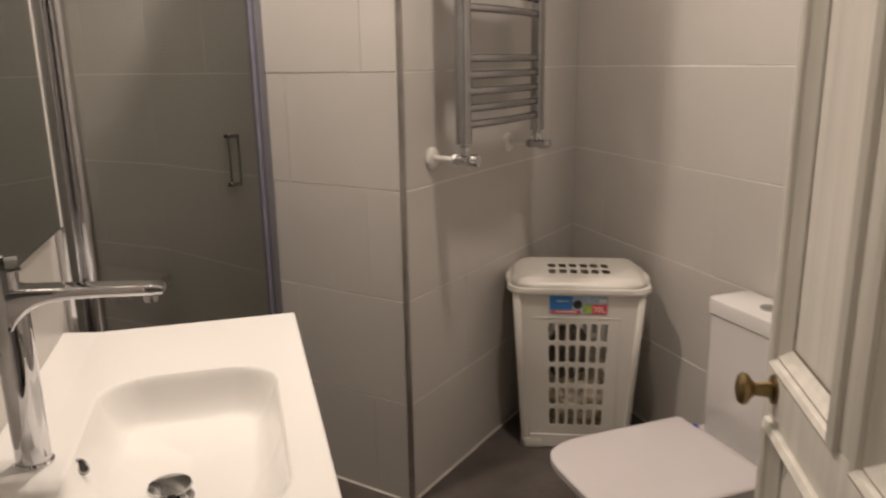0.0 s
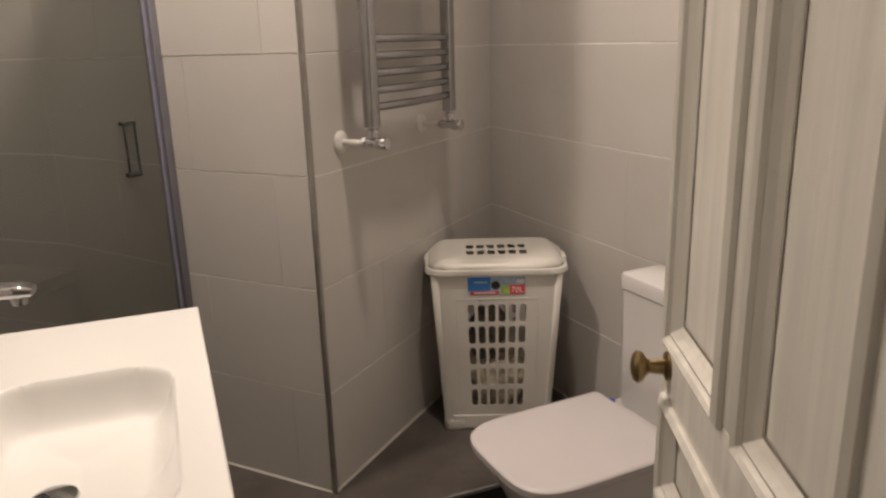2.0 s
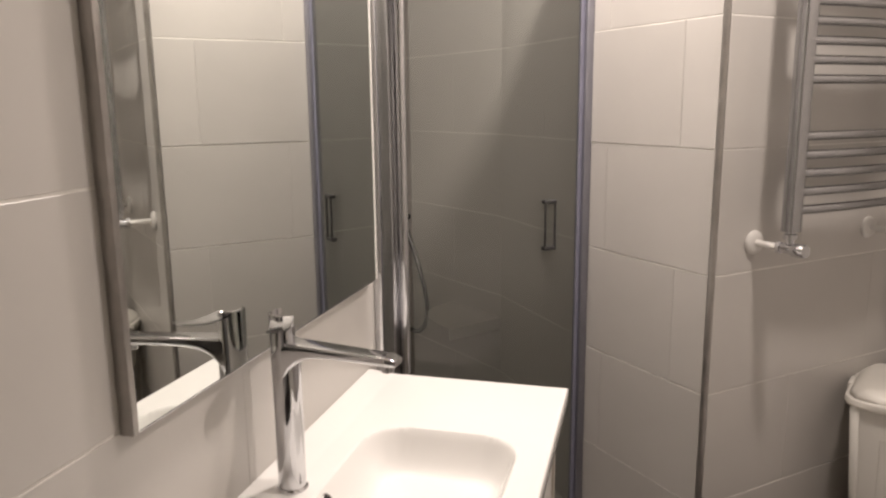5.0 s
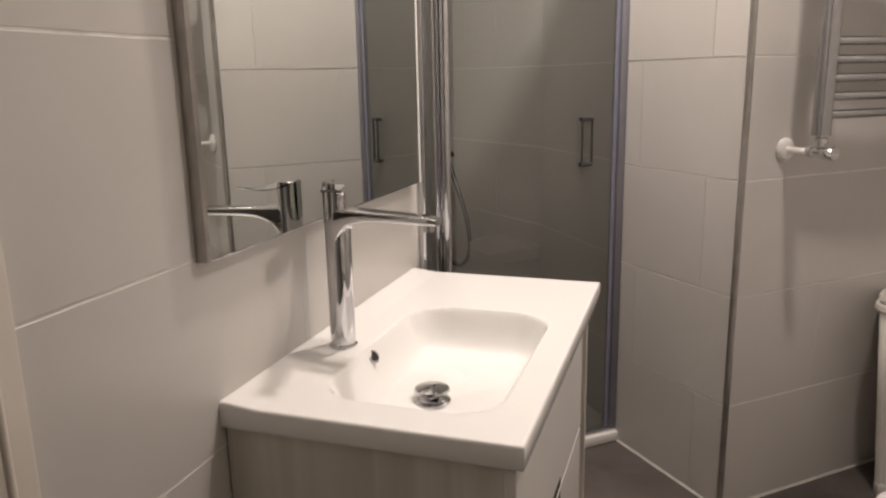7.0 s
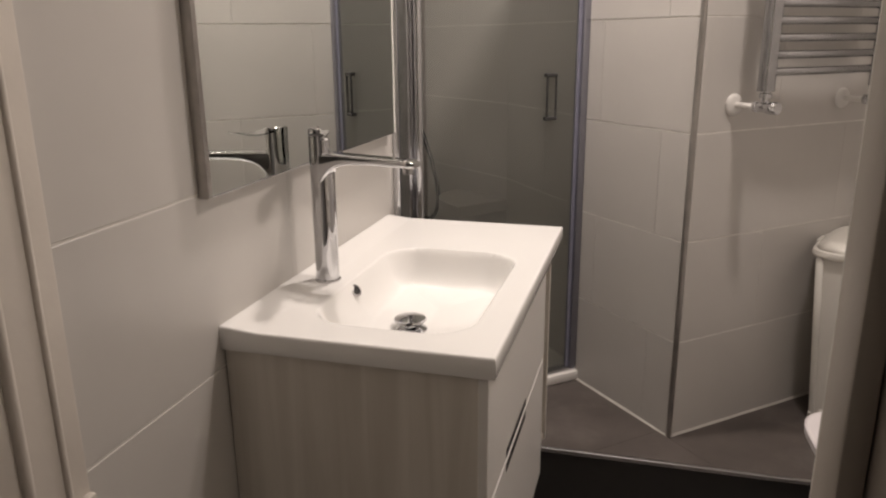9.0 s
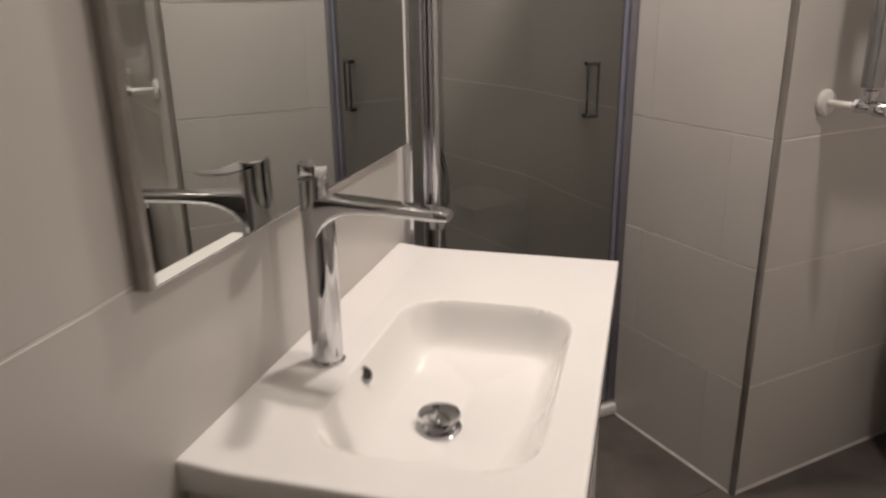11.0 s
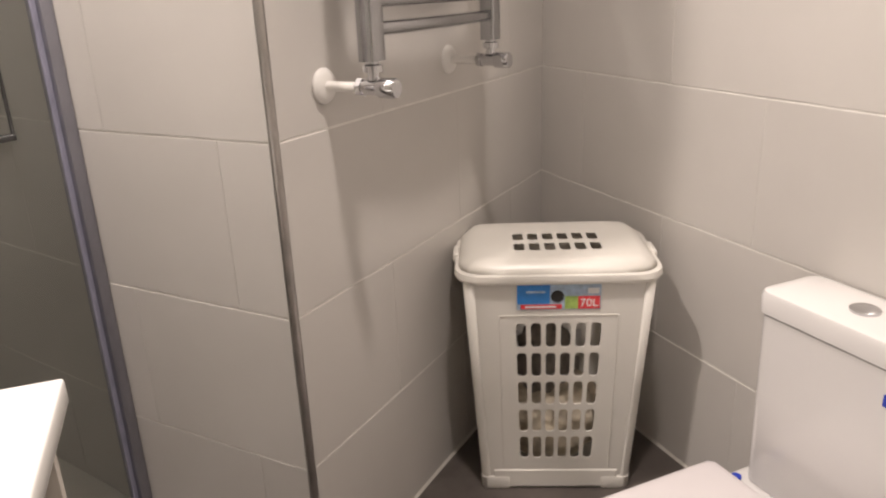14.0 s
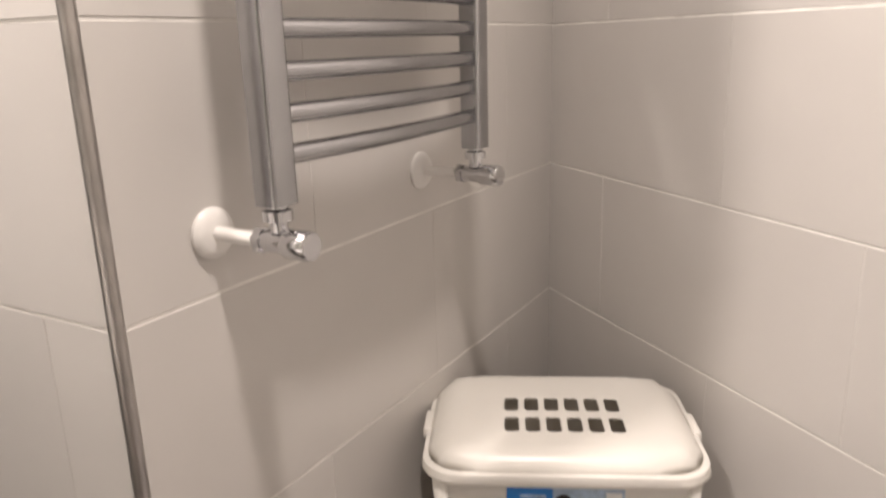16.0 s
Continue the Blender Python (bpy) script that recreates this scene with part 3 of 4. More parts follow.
aer = part("aerator", lathe([(0.010, 0.222), (0.011, 0.234), (0.011, 0.24)]), M_SATIN, tap, smooth=True)
aer.location = (0.183, 0, 0.006)
part("cartridge", lathe([(0.017, 0.250), (0.017, 0.262), (0.0175, 0.264), (0.0175, 0.284), (0.015, 0.287), (0.0, 0.288)]), M_CHROME, tap, smooth=True)
rings = []
for k in range(19):
    a = math.radians(128 + 172 * k / 18)
    c, q = math.cos(a), math.sin(a)
    rings.append([Vector((c * r, q * r, z)) for r, z in ((0.0205, 0.255), (0.0240, 0.255), (0.0240, 0.305), (0.0205, 0.307))])
lever = part("lever", loft(rings), M_CHROME, tap, "chrome lever swung sideways", True)
rings = []
for k in range(9):
    a = k / 8
    d = 0.012 + 0.088 * a
    z = 0.299 + 0.004 * a - 0.006 * math.sin(a * math.pi)
    half = 0.018 - 0.005 * a
    rings.append([Vector((0.44 * d + 0.9 * e, -0.9 * d + 0.44 * e, z + dz)) for e, dz in ((-half, 0.0), (half, 0.0), (half, 0.0035), (-half, 0.0035))])
part("lever_blade", loft(rings), M_CHROME, lever, smooth=True)

mir = thing("wall_mirror", pose(-0.0007, 0, 0, 0, 0, -0.6), "frameless wall mirror in a slim chrome-edged box", "mirror")
MZ0, MZ1, MY0, MY1 = 0.931, 1.93, -0.024, 0.846
part("mirror_body", box(0.002, 0.0165, MY0 + 0.004, MY1 - 0.004, MZ0 + 0.004, MZ1 - 0.004), M_WHITE, mir)
part("mirror_glass", box(0.017, 0.0195, MY0 + 0.012, MY1 - 0.010, MZ0 + 0.003, MZ1 - 0.010), M_MIRROR, mir, "silvered mirror glass")
part("side_edge", box(0.002, 0.022, MY0, MY0 + 0.012, MZ0, MZ1, 0.002), M_TRIM, mir, "brushed metal edge strip")
part("side_edge", box(0.002, 0.021, MY1 - 0.010, MY1, MZ0, MZ1, 0.002), M_WHITE, mir)
part("bottom_edge", box(0.002, 0.020, MY0 + 0.012, MY1 - 0.010, MZ0, MZ0 + 0.003, 0.001), M_SATIN, mir)
part("top_edge", box(0.002, 0.020, MY0 + 0.012, MY1 - 0.010, MZ1 - 0.010, MZ1, 0.002), M_WHITE, mir)

# ---- towel radiator ----
RUN2 = (CNR - COL).length
rad = thing("towel_radiator", along(CNR, COL), "chrome ladder towel radiator on the tiled wall", "radiator")
RU1, RU0, ROFF, RZ0, RZ1 = RUN2 - 0.135, RUN2 - 0.586, 0.105, 1.030, 1.95
for u in (RU0, RU1):
    part("post", loft([[Vector((u + x, ROFF + y, z)) for x, y in rounded(0.0185, 0.0165, 0.006, 4)] for z in (RZ0, RZ0 + 0.002, RZ1)]), M_RAD, rad, smooth=True)
rz = 1.079
for count in (5, 5, 5):
    for k in range(count):
        pts = [(RU0 + 0.015 + (RU1 - RU0 - 0.03) * i / 10, ROFF - 0.002 + 0.014 * math.sin(math.pi * i / 10), rz) for i in range(11)]
        part("rung", sweep(pts, 0.0112, 12), M_RAD, rad, smooth=True)
        rz += 0.043
    rz += 0.085
for u, nm in ((RU0, "feed"), (RU1, "return")):
    valve = part("valve", sweep([(u, ROFF - 0.022, 0.988), (u, ROFF + 0.018, 0.988)], 0.0125, 16), M_CHROME, rad, "chrome radiator valve", True)
    part("valve_nut", sweep([(u, ROFF - 0.030, 0.988), (u, ROFF - 0.020, 0.988)], 0.0155, 6), M_CHROME, valve)
    part("valve_cap", loft([[Vector((u + x * r, y, 0.988 + z * r)) for x, z in circle(0.0165, 20)] for y, r in ((ROFF + 0.010, 0.9), (ROFF + 0.013, 1), (ROFF + 0.041, 1), (ROFF + 0.044, 0.9))]), M_CHROME, valve, smooth=True)
    part("valve_stem", lathe([(0.010, 1.000), (0.010, 1.012), (0.0165, 1.013), (0.0165, 1.024), (0.011, 1.026), (0.011, 1.031)], 16), M_CHROME, valve, smooth=True).location = (u, ROFF, 0)
    part("pipe", sweep([(u, 0.0, 0.988), (u, ROFF - 0.028, 0.988)], 0.0085, 14), M_WHITE, rad, "white connecting pipe", True)
    part("rosette", loft([[Vector((u + x * r, y, 0.988 + z * r)) for x, z in circle(1, 28)] for y, r in ((0.002, 0.030), (0.006, 0.030), (0.011, 0.026), (0.013, 0.020), (0.0135, 0.010))]), M_WHITE, rad, "round white plastic wall rosette", True)


# ---- laundry basket ----
def perforated(at, us, vs, holes, n=3):
    """A sheet over a grid of cells; cells listed in holes get a rounded opening. at(u, v) gives the place."""
    bm = bmesh.new()
    seen = {}

    def vert(u, v):
        key = (round(u, 5), round(v, 5))
        if key not in seen:
            seen[key] = bm.verts.new(at(u, v))
        return seen[key]
    for i, (u0, u1) in enumerate(zip(us, us[1:])):
        for j, (v0, v1) in enumerate(zip(vs, vs[1:])):
            c = [vert(u0, v0), vert(u1, v0), vert(u1, v1), vert(u0, v1)]
            if (i, j) not in holes:
                bm.faces.new(c)
                continue
            ru, rv = (u1 - u0) * 0.30, (v1 - v0) * 0.16
            ring = []
            for k, (cu, cv) in enumerate(((u1 - ru, v1 - rv), (u0 + ru, v1 - rv), (u0 + ru, v0 + rv), (u1 - ru, v0 + rv))):
                seg = []
                for s in range(n + 1):
                    a = math.pi / 2 * (k + s / n)
                    seg.append(vert(cu + ru * math.cos(a), cv + rv * math.sin(a)))
                ring.append(seg)
            corners = (c[2], c[3], c[0], c[1])
            for k in range(4):
                for s in range(n):
                    tri = (corners[k], ring[k][s], ring[k][s + 1])
                    if len(set(tri)) == 3:
                        bm.faces.new(tri)
    bmesh.ops.remove_doubles(bm, verts=bm.verts[:], dist=0.00005)
    return bm


def solid(ob, thick, offset=-1):
    md = ob.modifiers.new("thickness", "SOLIDIFY")
    md.thickness, md.offset = thick, offset
    return ob


BH = 0.545
basket = thing("laundry_basket", pose(1.416, 1.354, 0, 0, 0, -22), "ivory plastic laundry basket with slotted sides and lid", "laundry basket")
B0X, B0Y, B1X, B1Y = 0.168, 0.118, 0.202, 0.150


def side_at(face):
    def at(u, v):
        t = v / BH
        hx, hy = B0X + (B1X - B0X) * t, B0Y + (B1Y - B0Y) * t
        if face == 0:
            return Vector((u * hx, -hy, v))
        if face == 1:
            return Vector((hx, u * hy, v))
        if face == 2:
            return Vector((-u * hx, hy, v))
        return Vector((-hx, -u * hy, v))
    return at


def slotted_cells(u_edge, columns):
    us, hu_ = [-0.9], []
    step = 2 * u_edge / columns
    for k in range(columns):
        a = -u_edge + k * step
        us += [a + step * 0.16, a + step * 0.84]
        hu_.append(len(us) - 2)
    us.append(0.9)
    vs, hv = [0.0, 0.070], []
    for k in range(5):
        a = 0.080 + k * 0.0745
        vs += [a + 0.006, a + 0.066]
        hv.append(len(vs) - 2)
    vs += [0.464, BH]
    return us, vs, {(i, j) for i in hu_ for j in hv}


for face in range(4):
    us, vs, holes = slotted_cells(0.50 if face % 2 == 0 else 0.55, 6 if face % 2 == 0 else 4)
    solid(part("slotted_side", perforated(side_at(face), us, vs, holes), M_PLASTIC, basket), 0.003)
for sx, sy in ((1, 1), (-1, 1), (-1, -1), (1, -1)):
    rings = []
    for v in (0.0, 0.03, 0.031, 0.28, BH):
        t = v / BH
        hx, hy = B0X + (B1X - B0X) * t, B0Y + (B1Y - B0Y) * t
        g = 0.003 if v < 0.0305 else 0.001
        ring = []
        for s in range(7):
            a = math.pi / 2 * s / 6
            rx, ry = hx * 0.1, hy * 0.1
            ring.append(Vector((sx * (hx * 0.9 + (rx + g) * math.cos(a)), sy * (hy * 0.9 + (ry + g) * math.sin(a)), v)))
        rings.append(ring)
    solid(part("corner", loft(rings, closed=False), M_PLASTIC, basket, smooth=True), 0.003, 1)
part("bottom", box(-B0X, B0X, -B0Y, B0Y, 0.004, 0.010), M_PLASTIC, basket)
part("base_band", box(-B0X * 0.86, B0X * 0.86, -B0Y - 0.006, -B0Y - 0.001, 0.006, 0.052, 0.002, 1), M_PLASTIC, basket)
LX, LY = 0.218, 0.158


def lid_at(u, v):
    """Pillow-shaped lid: u, v in -1..1 mapped into a rounded rectangle."""
    r = max(abs(u), abs(v))
    x, y = u * LX, v * LY
    if abs(u) > 0.6 and abs(v) > 0.6:
        k = ((abs(u) - 0.6) / 0.4) * ((abs(v) - 0.6) / 0.4)
        x -= math.copysign(0.022 * k, u)
        y -= math.copysign(0.022 * k, v)
    z = 0.590 - 0.004 * r * r
    if r > 0.72:
        t = (r - 0.72) / 0.28
        z -= 0.028 * t ** 3
    return Vector((x, y, z))


lus, lvs = [-1, -0.95, -0.88, -0.8, -0.72, -0.6, -0.52], [-1, -0.95, -0.88, -0.8, -0.72, -0.6, -0.52]
lh_u, lh_v = [], []
for k in range(6):
    a = -0.425 + k * 0.155
    lus += [a, a + 0.11]
    lh_u.append(len(lus) - 2)
lus += [0.50, 0.6, 0.72, 0.8, 0.88, 0.95, 1]
for k in range(2):
    a = -0.50 + k * 0.43
    lvs += [a, a + 0.30]
    lh_v.append(len(lvs) - 2)
lvs += [0.34, 0.45, 0.6, 0.72, 0.8, 0.88, 0.95, 1]
lid = solid(part("lid", perforated(lid_at, lus, lvs, {(i, j) for i in lh_u for j in lh_v}), M_PLASTIC, basket, "smooth ivory lid with rows of square holes", True), 0.004)
rings = []
for grow, z in ((-0.004, 0.562), (0.004, 0.560), (0.006, 0.548), (0.002, 0.540), (-0.006, 0.541), (-0.010, 0.556)):
    rings.append([Vector((x, y, z)) for x, y in rounded(LX + grow, LY + grow, 0.06, 6)])
part("lid_rim", loft(rings, caps=False), M_PLASTIC, basket, smooth=True)
def ridge(p, q):
    mid = [Vector(p) + (Vector(q) - Vector(p)) * i / 6 for i in range(7)]
    part("panel_ridge", sweep([front_at(x, z) for x, z in mid], 0.0012, 8), M_PLASTIC, basket, smooth=True)


def front_at(x, z):
    return Vector((x, -(B0Y + (B1Y - B0Y) * z / BH) - 0.0008, z))


ridge((-0.122, 0.055), (-0.128, 0.463))
ridge((0.122, 0.055), (0.128, 0.463))
ridge((-0.128, 0.463), (0.128, 0.463))
for sx in (-1, 1):
    part("lid_clip", box(sx * (LX + 0.004) - 0.007, sx * (LX + 0.004) + 0.007, -0.035, 0.035, 0.545, 0.566, 0.005), M_PLASTIC, basket, "moulded side clip", True)
for sx in (-1, 1):
    part("foot", box(sx * B0X * 0.80 - 0.028, sx * B0X * 0.80 + 0.028, -B0Y - 0.0075, -B0Y + 0.02, 0.0, 0.034, 0.004), M_PLASTIC, basket, smooth=True)
cl = bmesh.new()
bmesh.ops.create_icosphere(cl, subdivisions=4, radius=1)
for v in cl.verts:
    n = noise.noise(v.co * 2.3) * 0.22 + noise.noise(v.co * 6) * 0.08
    v.co = Vector((v.co.x * 0.140 * (1 + n), -0.008 + v.co.y * 0.084 * (1 + n), 0.135 + v.co.z * 0.112 * (1 + n)))
heap = part("crumpled_towel", cl, M_CLOTH, smooth=True)
heap.matrix_world = basket.matrix_world
tagged(heap, "beige laundry lying in the basket", "laundry")
cl = bmesh.new()
bmesh.ops.create_icosphere(cl, subdivisions=4, radius=1)
for v in cl.verts:
    n = noise.noise(v.co * 2.0 + Vector((3, 1, 2))) * 0.25 + noise.noise(v.co * 5) * 0.1
    v.co = Vector((-0.022 + v.co.x * 0.066 * (1 + n), -0.020 + v.co.y * 0.066 * (1 + n), 0.300 + v.co.z * 0.092 * (1 + n)))
heap = part("dark_laundry", cl, M_CLOTHDARK, smooth=True)
heap.matrix_world = basket.matrix_world
tagged(heap, "dark garment on top of the laundry heap", "laundry")


def front_point(x, z, off):
    t = z / BH
    return Vector((x, -(B0Y + (B1Y - B0Y) * t) - off, z))


def label_patch(name, x0, x1, z0, z1, off, mat, parent, label=""):
    bm = bmesh.new()
    quad = [front_point(x, z, off) for x, z in ((x0, z0), (x1, z0), (x1, z1), (x0, z1))]
    back = [front_point(x, z, off - 0.0005) for x, z in ((x0, z0), (x1, z0), (x1, z1), (x0, z1))]
    a, b = [bm.verts.new(p) for p in quad], [bm.verts.new(p) for p in back]
    bm.faces.new(a)
    bm.faces.new(b)
    for i in range(4):
        bm.faces.new((a[i], a[(i + 1) % 4], b[(i + 1) % 4], b[i]))
    return part(name, bm, mat, parent, label)


def words(name, text, size, mat, m, parent, label=""):
    cu = bpy.data.curves.new(name, "FONT")
    cu.body, cu.size, cu.extrude, cu.align_x = text, size, 0.0002, "CENTER"
    tmp = bpy.data.objects.new(name, cu)
    scene.collection.objects.link(tmp)
    bpy.context.view_layer.update()
    me = bpy.data.meshes.new_from_object(tmp.evaluated_get(bpy.context.evaluated_depsgraph_get()))
    bpy.data.objects.remove(tmp)
    me.materials.clear()
    me.materials.append(mat)
    ob = new(name, me)
    ob.parent = parent
    ob.matrix_local = m
    if label:
        ob["label"] = label
    return ob


lab = label_patch("label_sheet", -0.09, 0.088, 0.477, 0.537, 0.0012, M_LBLUE, basket, "printed cardboard label")
label_patch("blue_field", -0.09, -0.020, 0.491, 0.537, 0.0020, M_BLUE, lab)
label_patch("red_band", -0.082, 0.006, 0.479, 0.490, 0.0024, M_RED, lab)
label_patch("lettering_bar", -0.072, -0.006, 0.4825, 0.4865, 0.0030, M_PAPER, lab)
label_patch("green_field", 0.012, 0.040, 0.479, 0.509, 0.0020, M_GREEN, lab)
label_patch("red_field", 0.040, 0.086, 0.479, 0.509, 0.0026, M_RED, lab)
label_patch("white_field", 0.060, 0.084, 0.515, 0.528, 0.0026, M_PAPER, lab)
label_patch("pale_bar", -0.070, -0.030, 0.517, 0.522, 0.0026, M_LBLUE, lab)
disc = loft([[front_point(-0.004 + x, 0.509 + z, off) for x, z in circle(0.014, 20)] for off in (0.0014, 0.0028)])
part("round_picture", disc, M_DARK, lab)
tilt = math.degrees(math.atan2(B1Y - B0Y, BH))
words("size_text", "70L", 0.026, M_PAPER, Matrix.Translation(front_point(0.063, 0.485, 0.0032)) @ pose(0, 0, 0, 90 + tilt, 0, 0), lab, "white volume lettering")


# ---- toilet ----
wc = thing("toilet", pose(1.738, 0.742, LOW + 0.004, 0, 0, 185), "white close-coupled ceramic toilet with a closed pale lid", "toilet")


def d_shape(x0, x1, hw, n=10, square=0.10):
    """Plan outline: straight at x0, rounded nose at x1."""
    pts = []
    for i in range(2 * n + 1):
        a = -math.pi / 2 + math.pi * i / (2 * n)
        c, s = math.cos(a), math.sin(a)
        e = 0.52
        pts.append((x1 - 0.20 + 0.20 * math.copysign(abs(c) ** e, c), hw * math.copysign(abs(s) ** e, s)))
    pts.append((x0 + 0.01, hw))
    pts.append((x0, hw - 0.01))
    pts.append((x0, -hw + 0.01))
    pts.append((x0 + 0.01, -hw))
    return pts


SZ = 0.425
rings = []
for z, x0, x1, hw in ((0.0, 0.05, 0.50, 0.118), (0.02, 0.05, 0.50, 0.118), (0.12, 0.05, 0.51, 0.125), (0.22, 0.05, 0.54, 0.142), (0.31, 0.05, 0.582, 0.162), (0.37, 0.05, 0.602, 0.167), (0.395, 0.05, 0.608, 0.169), (0.400, 0.06, 0.603, 0.165)):
    rings.append([Vector((x, y, z)) for x, y in d_shape(x0, x1, hw)])
part("bowl", loft(rings), M_WC, wc, smooth=True)
rings = []
for z, g in ((0.401, -0.010), (0.402, -0.008), (0.407, -0.008), (0.408, -0.012)):
    rings.append([Vector((x, y, z)) for x, y in d_shape(0.19 - g, 0.640 + g, 0.181 + g)])
part("seat_ring", loft(rings), M_LID, wc, smooth=True)
rings = []
for z, g in ((0.4095, -0.004), (0.411, 0.001), (0.428, 0.002), (0.432, -0.001), (0.4338, -0.006), (0.4343, -0.02)):
    rings.append([Vector((x, y, z)) for x, y in d_shape(0.19 - g, 0.645 + g, 0.184 + g)])
part("lid", loft(rings), M_LID, wc, "closed flat lid with a rounded nose", True)
rings = [[Vector((x, y, z)) for x, y in rounded(hx, hw, 0.022, 5, 0.077)] for z, hx, hw in ((0.40, 0.064, 0.142), (0.404, 0.067, 0.146), (0.60, 0.069, 0.149), (0.747, 0.070, 0.151))]
tank = part("cistern", loft(rings), M_WC, wc, "white ceramic cistern", True)
rings = [[Vector((x, y, z)) for x, y in rounded(hx, hw, 0.022, 5, 0.077)] for z, hx, hw in ((0.749, 0.070, 0.151), (0.751, 0.073, 0.156), (0.783, 0.074, 0.157), (0.791, 0.071, 0.154), (0.794, 0.064, 0.147))]
part("cistern_lid", loft(rings), M_WC, wc, smooth=True)
btn = part("flush_button", lathe([(0.024, 0.792), (0.024, 0.798), (0.021, 0.800), (0.0, 0.800)]), M_CHROME, wc, "round chrome flush button", True)
btn.location = (0.080, 0, 0)
part("sticker", box(0.1455, 0.1478, 0.098, 0.140, 0.690, 0.710), M_STICKER, wc, "small blue sticker on the cistern")
part("hinge_cap", sweep([(0.18, -0.13, 0.405), (0.18, -0.13, 0.425)], 0.010, 12), M_STICKER, wc, "dark blue hinge cap", True)

# ---- door ----
HINGE, FREE = Vector((0.803, -0.530)), Vector((1.027, -0.018))
DW = (FREE - HINGE).length
door = thing("panelled_door", along(HINGE, FREE), "old cream-painted panelled wooden door standing open", "door")
DZ0, DZ1, DT = LOW + 0.012, 1.92, 0.038
def board(name, u0, u1, z0, z1, y0=0.0, y1=DT, mat=M_PAINT, bev=0.003):
    return part(name, box(DW - u1, DW - u0, -y1, -y0, z0, z1, bev, 2), mat, door, smooth=True)


ST, HS, UM0, UM1 = 0.036, 0.064, 0.245, 0.296
Z_SHORT0, Z_SHORT1, Z_LOW1, RAIL1 = 0.654, 0.790, 0.590, 0.868
board("stile", 0, ST, DZ0, DZ1)
board("stile", DW - HS, DW, DZ0, DZ1)
board("mullion", UM0, UM1, RAIL1, DZ1 - 0.1)
board("rail", ST, DW - HS, DZ0, DZ0 + 0.2)
board("rail", ST, DW - HS, Z_LOW1, Z_SHORT0)
board("rail", ST, DW - HS, Z_SHORT1, RAIL1)
board("rail", ST, DW - HS, DZ1 - 0.1, DZ1)
for u0, u1, z0, z1 in ((ST, UM0, RAIL1, DZ1 - 0.1), (UM1, DW - HS, RAIL1, DZ1 - 0.1), (ST, DW - HS, Z_SHORT0, Z_SHORT1), (ST, DW - HS, DZ0 + 0.2, Z_LOW1)):
    pan = board("panel", u0, u1, z0, z1, 0.010, 0.024, bev=0.0)
    prof = ((-0.005, 0.001), (-0.004, -0.006), (0.004, -0.010), (0.010, -0.007), (0.013, -0.0015), (0.017, -0.003), (0.024, 0.004), (0.031, 0.0095), (0.034, 0.0105))
    loops = []
    for ins, dep in prof:
        loops.append([Vector((DW - u, -(dep), z)) for u, z in ((u0 + ins, z0 + ins), (u1 - ins, z0 + ins), (u1 - ins, z1 - ins), (u0 + ins, z1 - ins))])
    part("panel_moulding", loft(loops, caps=False), M_PAINT, pan)
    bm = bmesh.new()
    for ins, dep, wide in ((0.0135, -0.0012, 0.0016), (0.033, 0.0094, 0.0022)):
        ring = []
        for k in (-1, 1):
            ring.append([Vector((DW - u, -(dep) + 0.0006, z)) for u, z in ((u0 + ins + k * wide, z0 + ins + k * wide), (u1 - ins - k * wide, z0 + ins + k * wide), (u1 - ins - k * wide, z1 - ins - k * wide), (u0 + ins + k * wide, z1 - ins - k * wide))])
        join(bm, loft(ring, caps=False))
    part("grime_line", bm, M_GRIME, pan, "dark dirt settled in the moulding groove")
knob = part("knob", loft([[Vector((DW - 0.042 + x * r * 1.0, y, 0.836 + z * r * 1.35)) for x, z in circle(1, 20)] for y, r in ((0.0, 0.012), (0.003, 0.014), (0.006, 0.008), (0.024, 0.0065), (0.028, 0.009), (0.033, 0.0145), (0.039, 0.016), (0.044, 0.013), (0.047, 0.005))]), M_BRASS, door, "aged brass oval knob", True)
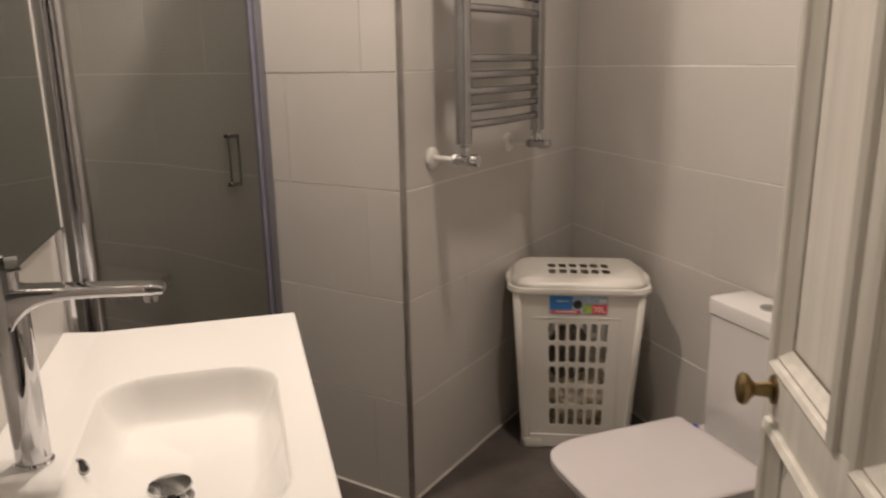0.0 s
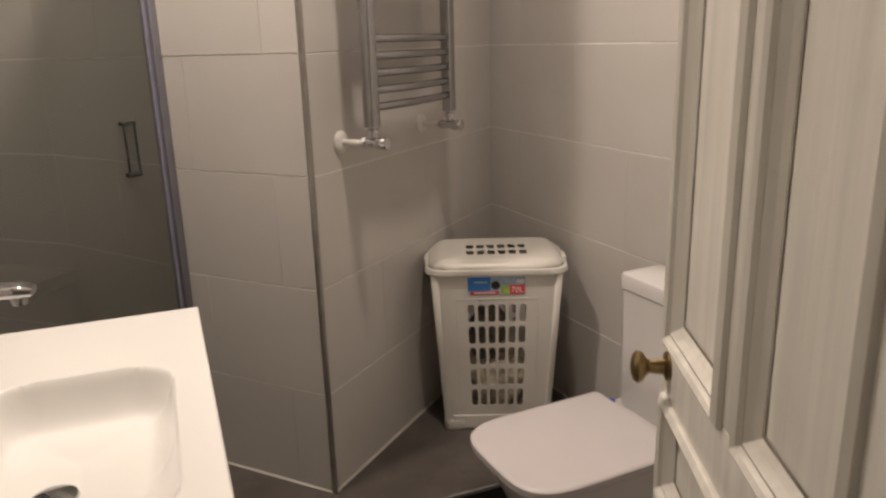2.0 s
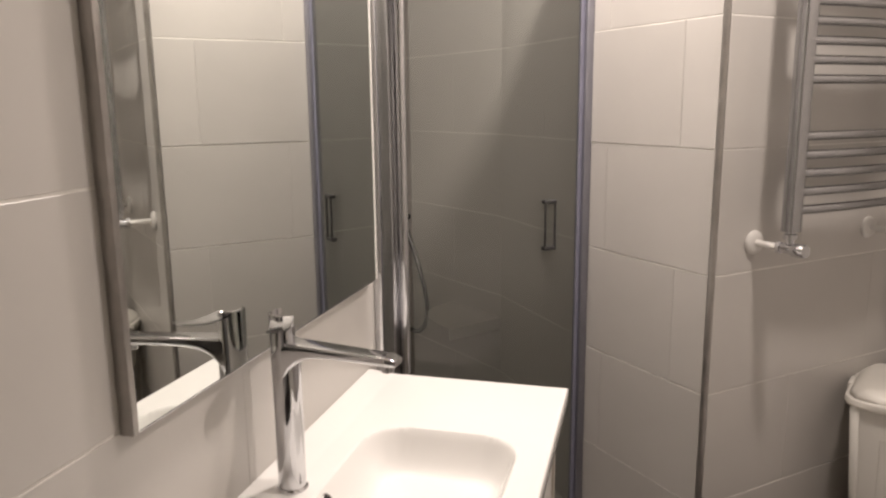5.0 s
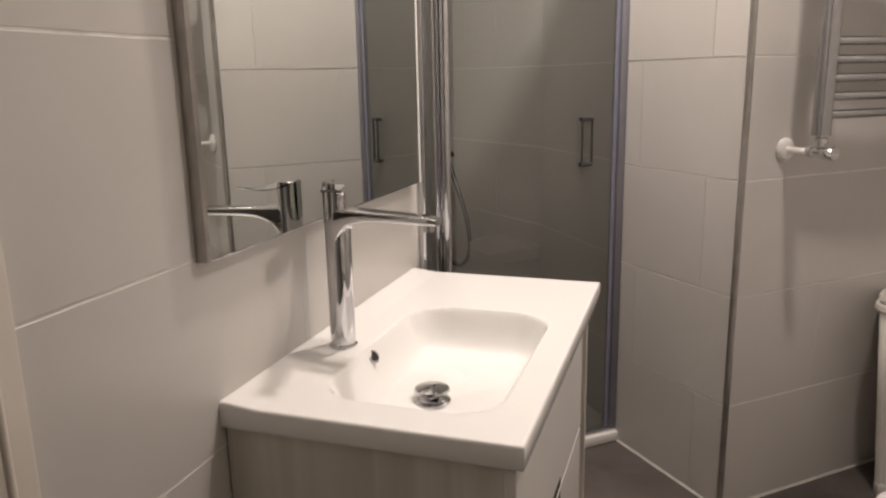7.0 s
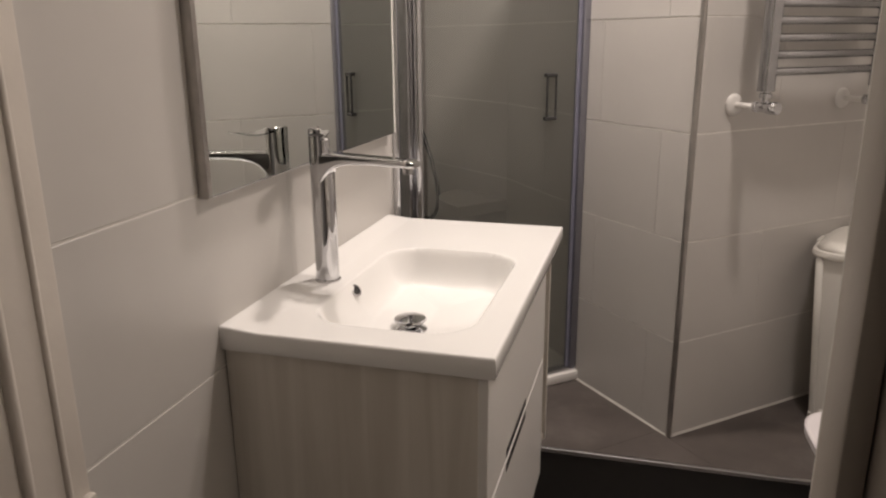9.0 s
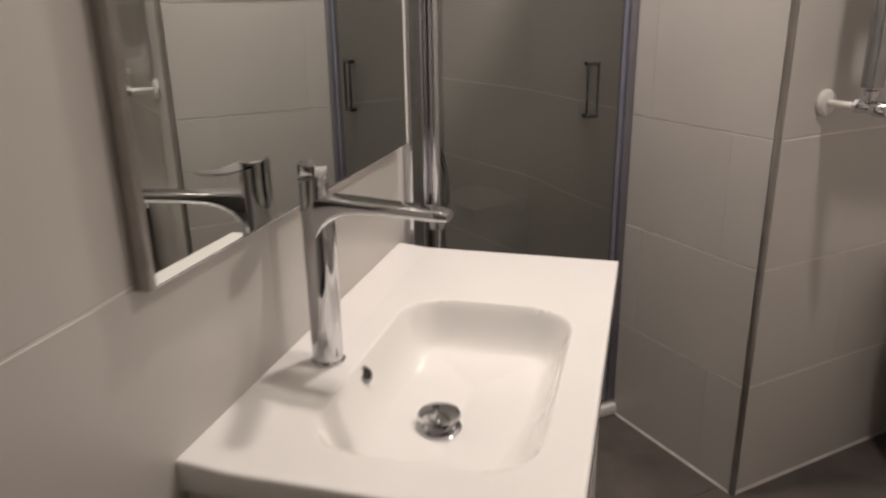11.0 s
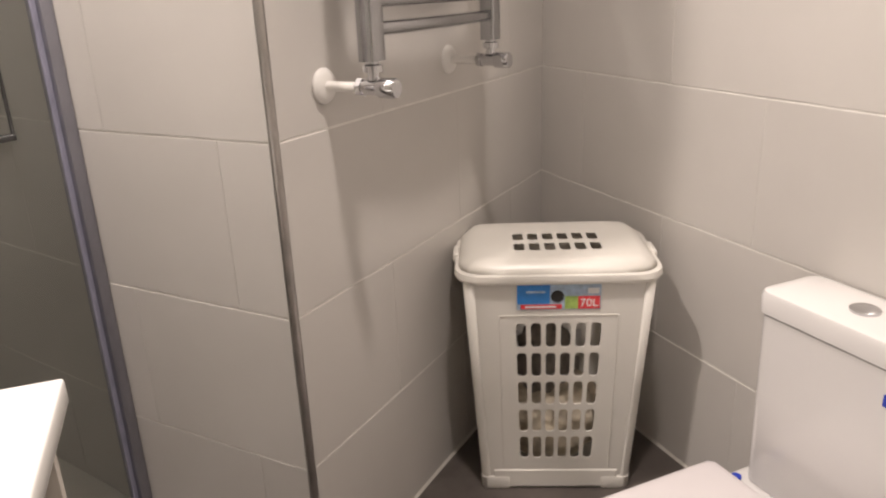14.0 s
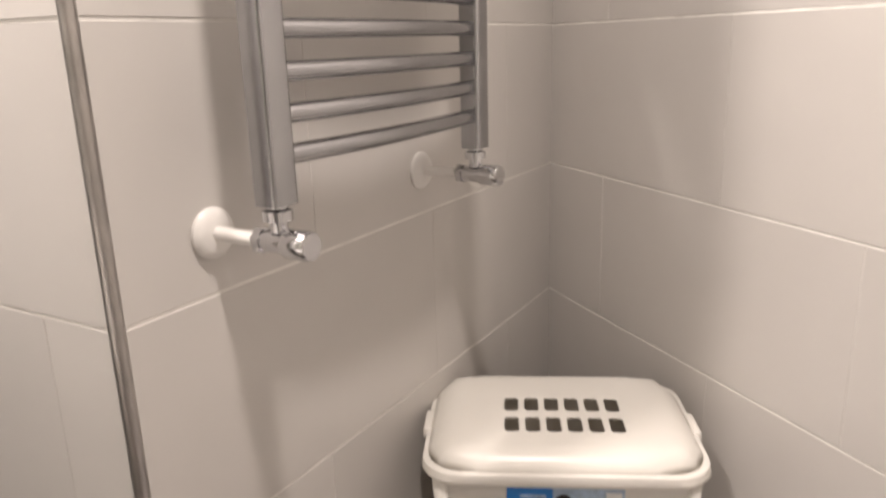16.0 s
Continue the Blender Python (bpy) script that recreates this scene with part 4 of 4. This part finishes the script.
part("rose", loft([[Vector((DW - 0.042 + x * r, y, 0.836 + z * r)) for x, z in circle(1, 18)] for y, r in ((0.0, 0.019), (0.003, 0.018), (0.005, 0.012))]), M_BRASS, knob, smooth=True)

frame_r = thing("door_frame", pose(0, 0, 0), "cream painted wooden door frame, shade coloured into the hinge side", "door frame")
# hinge parts take the darker colour that stands for the door's shade
part("hinge_jamb", box(0.797, 0.838, DOOR_Y0 - 0.001, DOOR_Y1 + 0.004, LOW, 1.95, 0.004), M_FRAME_SHADE, frame_r, smooth=True)
part("hinge_stop", box(0.783, 0.7965, -0.66, -0.62, LOW, 1.93, 0.003), M_FRAME_SHADE, frame_r, smooth=True)
part("hinge_casing", box(0.773, 0.86, DOOR_Y0 - 0.026, DOOR_Y0 - 0.002, LOW, 1.97, 0.006), M_FRAME_SHADE, frame_r, smooth=True)
part("hinge_casing_bead", sweep([(0.801, DOOR_Y0 - 0.028, LOW), (0.801, DOOR_Y0 - 0.028, 1.96)], 0.007, 10), M_FRAME_SHADE, frame_r, smooth=True)
part("strike_jamb", box(-0.06, 0.012, DOOR_Y0 - 0.02, -0.337, LOW, 1.95, 0.004), M_CASING, frame_r, "cream painted strike jamb", True)
part("casing_bead", sweep([(0.010, -0.372, LOW), (0.010, -0.372, 1.95)], 0.006, 12), M_CASING, frame_r, smooth=True)
part("casing_bead", sweep([(0.012, -0.43, LOW), (0.012, -0.43, 1.95)], 0.008, 12), M_CASING, frame_r, smooth=True)
part("latch_hook", box(0.012, 0.024, -0.356, -0.340, 0.60, 0.612, 0.003), M_CASING, frame_r, "small painted latch hook", True)
part("head_jamb", box(0.012, 0.797, DOOR_Y0 - 0.001, DOOR_Y1 + 0.004, 1.93, 1.951, 0.003), M_FRAME_SHADE, frame_r)

# ---- ceiling lamp ----
cl = thing("ceiling_lamp", pose(LAMPS[0][0], LAMPS[0][1], TOP), "small round recessed ceiling downlight", "ceiling light")
part("bezel", lathe([(0.095, 0.0), (0.095, -0.006), (0.082, -0.010), (0.078, -0.002)]), M_WHITE, cl, smooth=True)
tagged(cl, "small round recessed ceiling downlight", "ceiling light", "ceiling downlights")
copy_thing(cl, pose(LAMPS[1][0], LAMPS[1][1], TOP))

lay_floor()
lay_tiles()
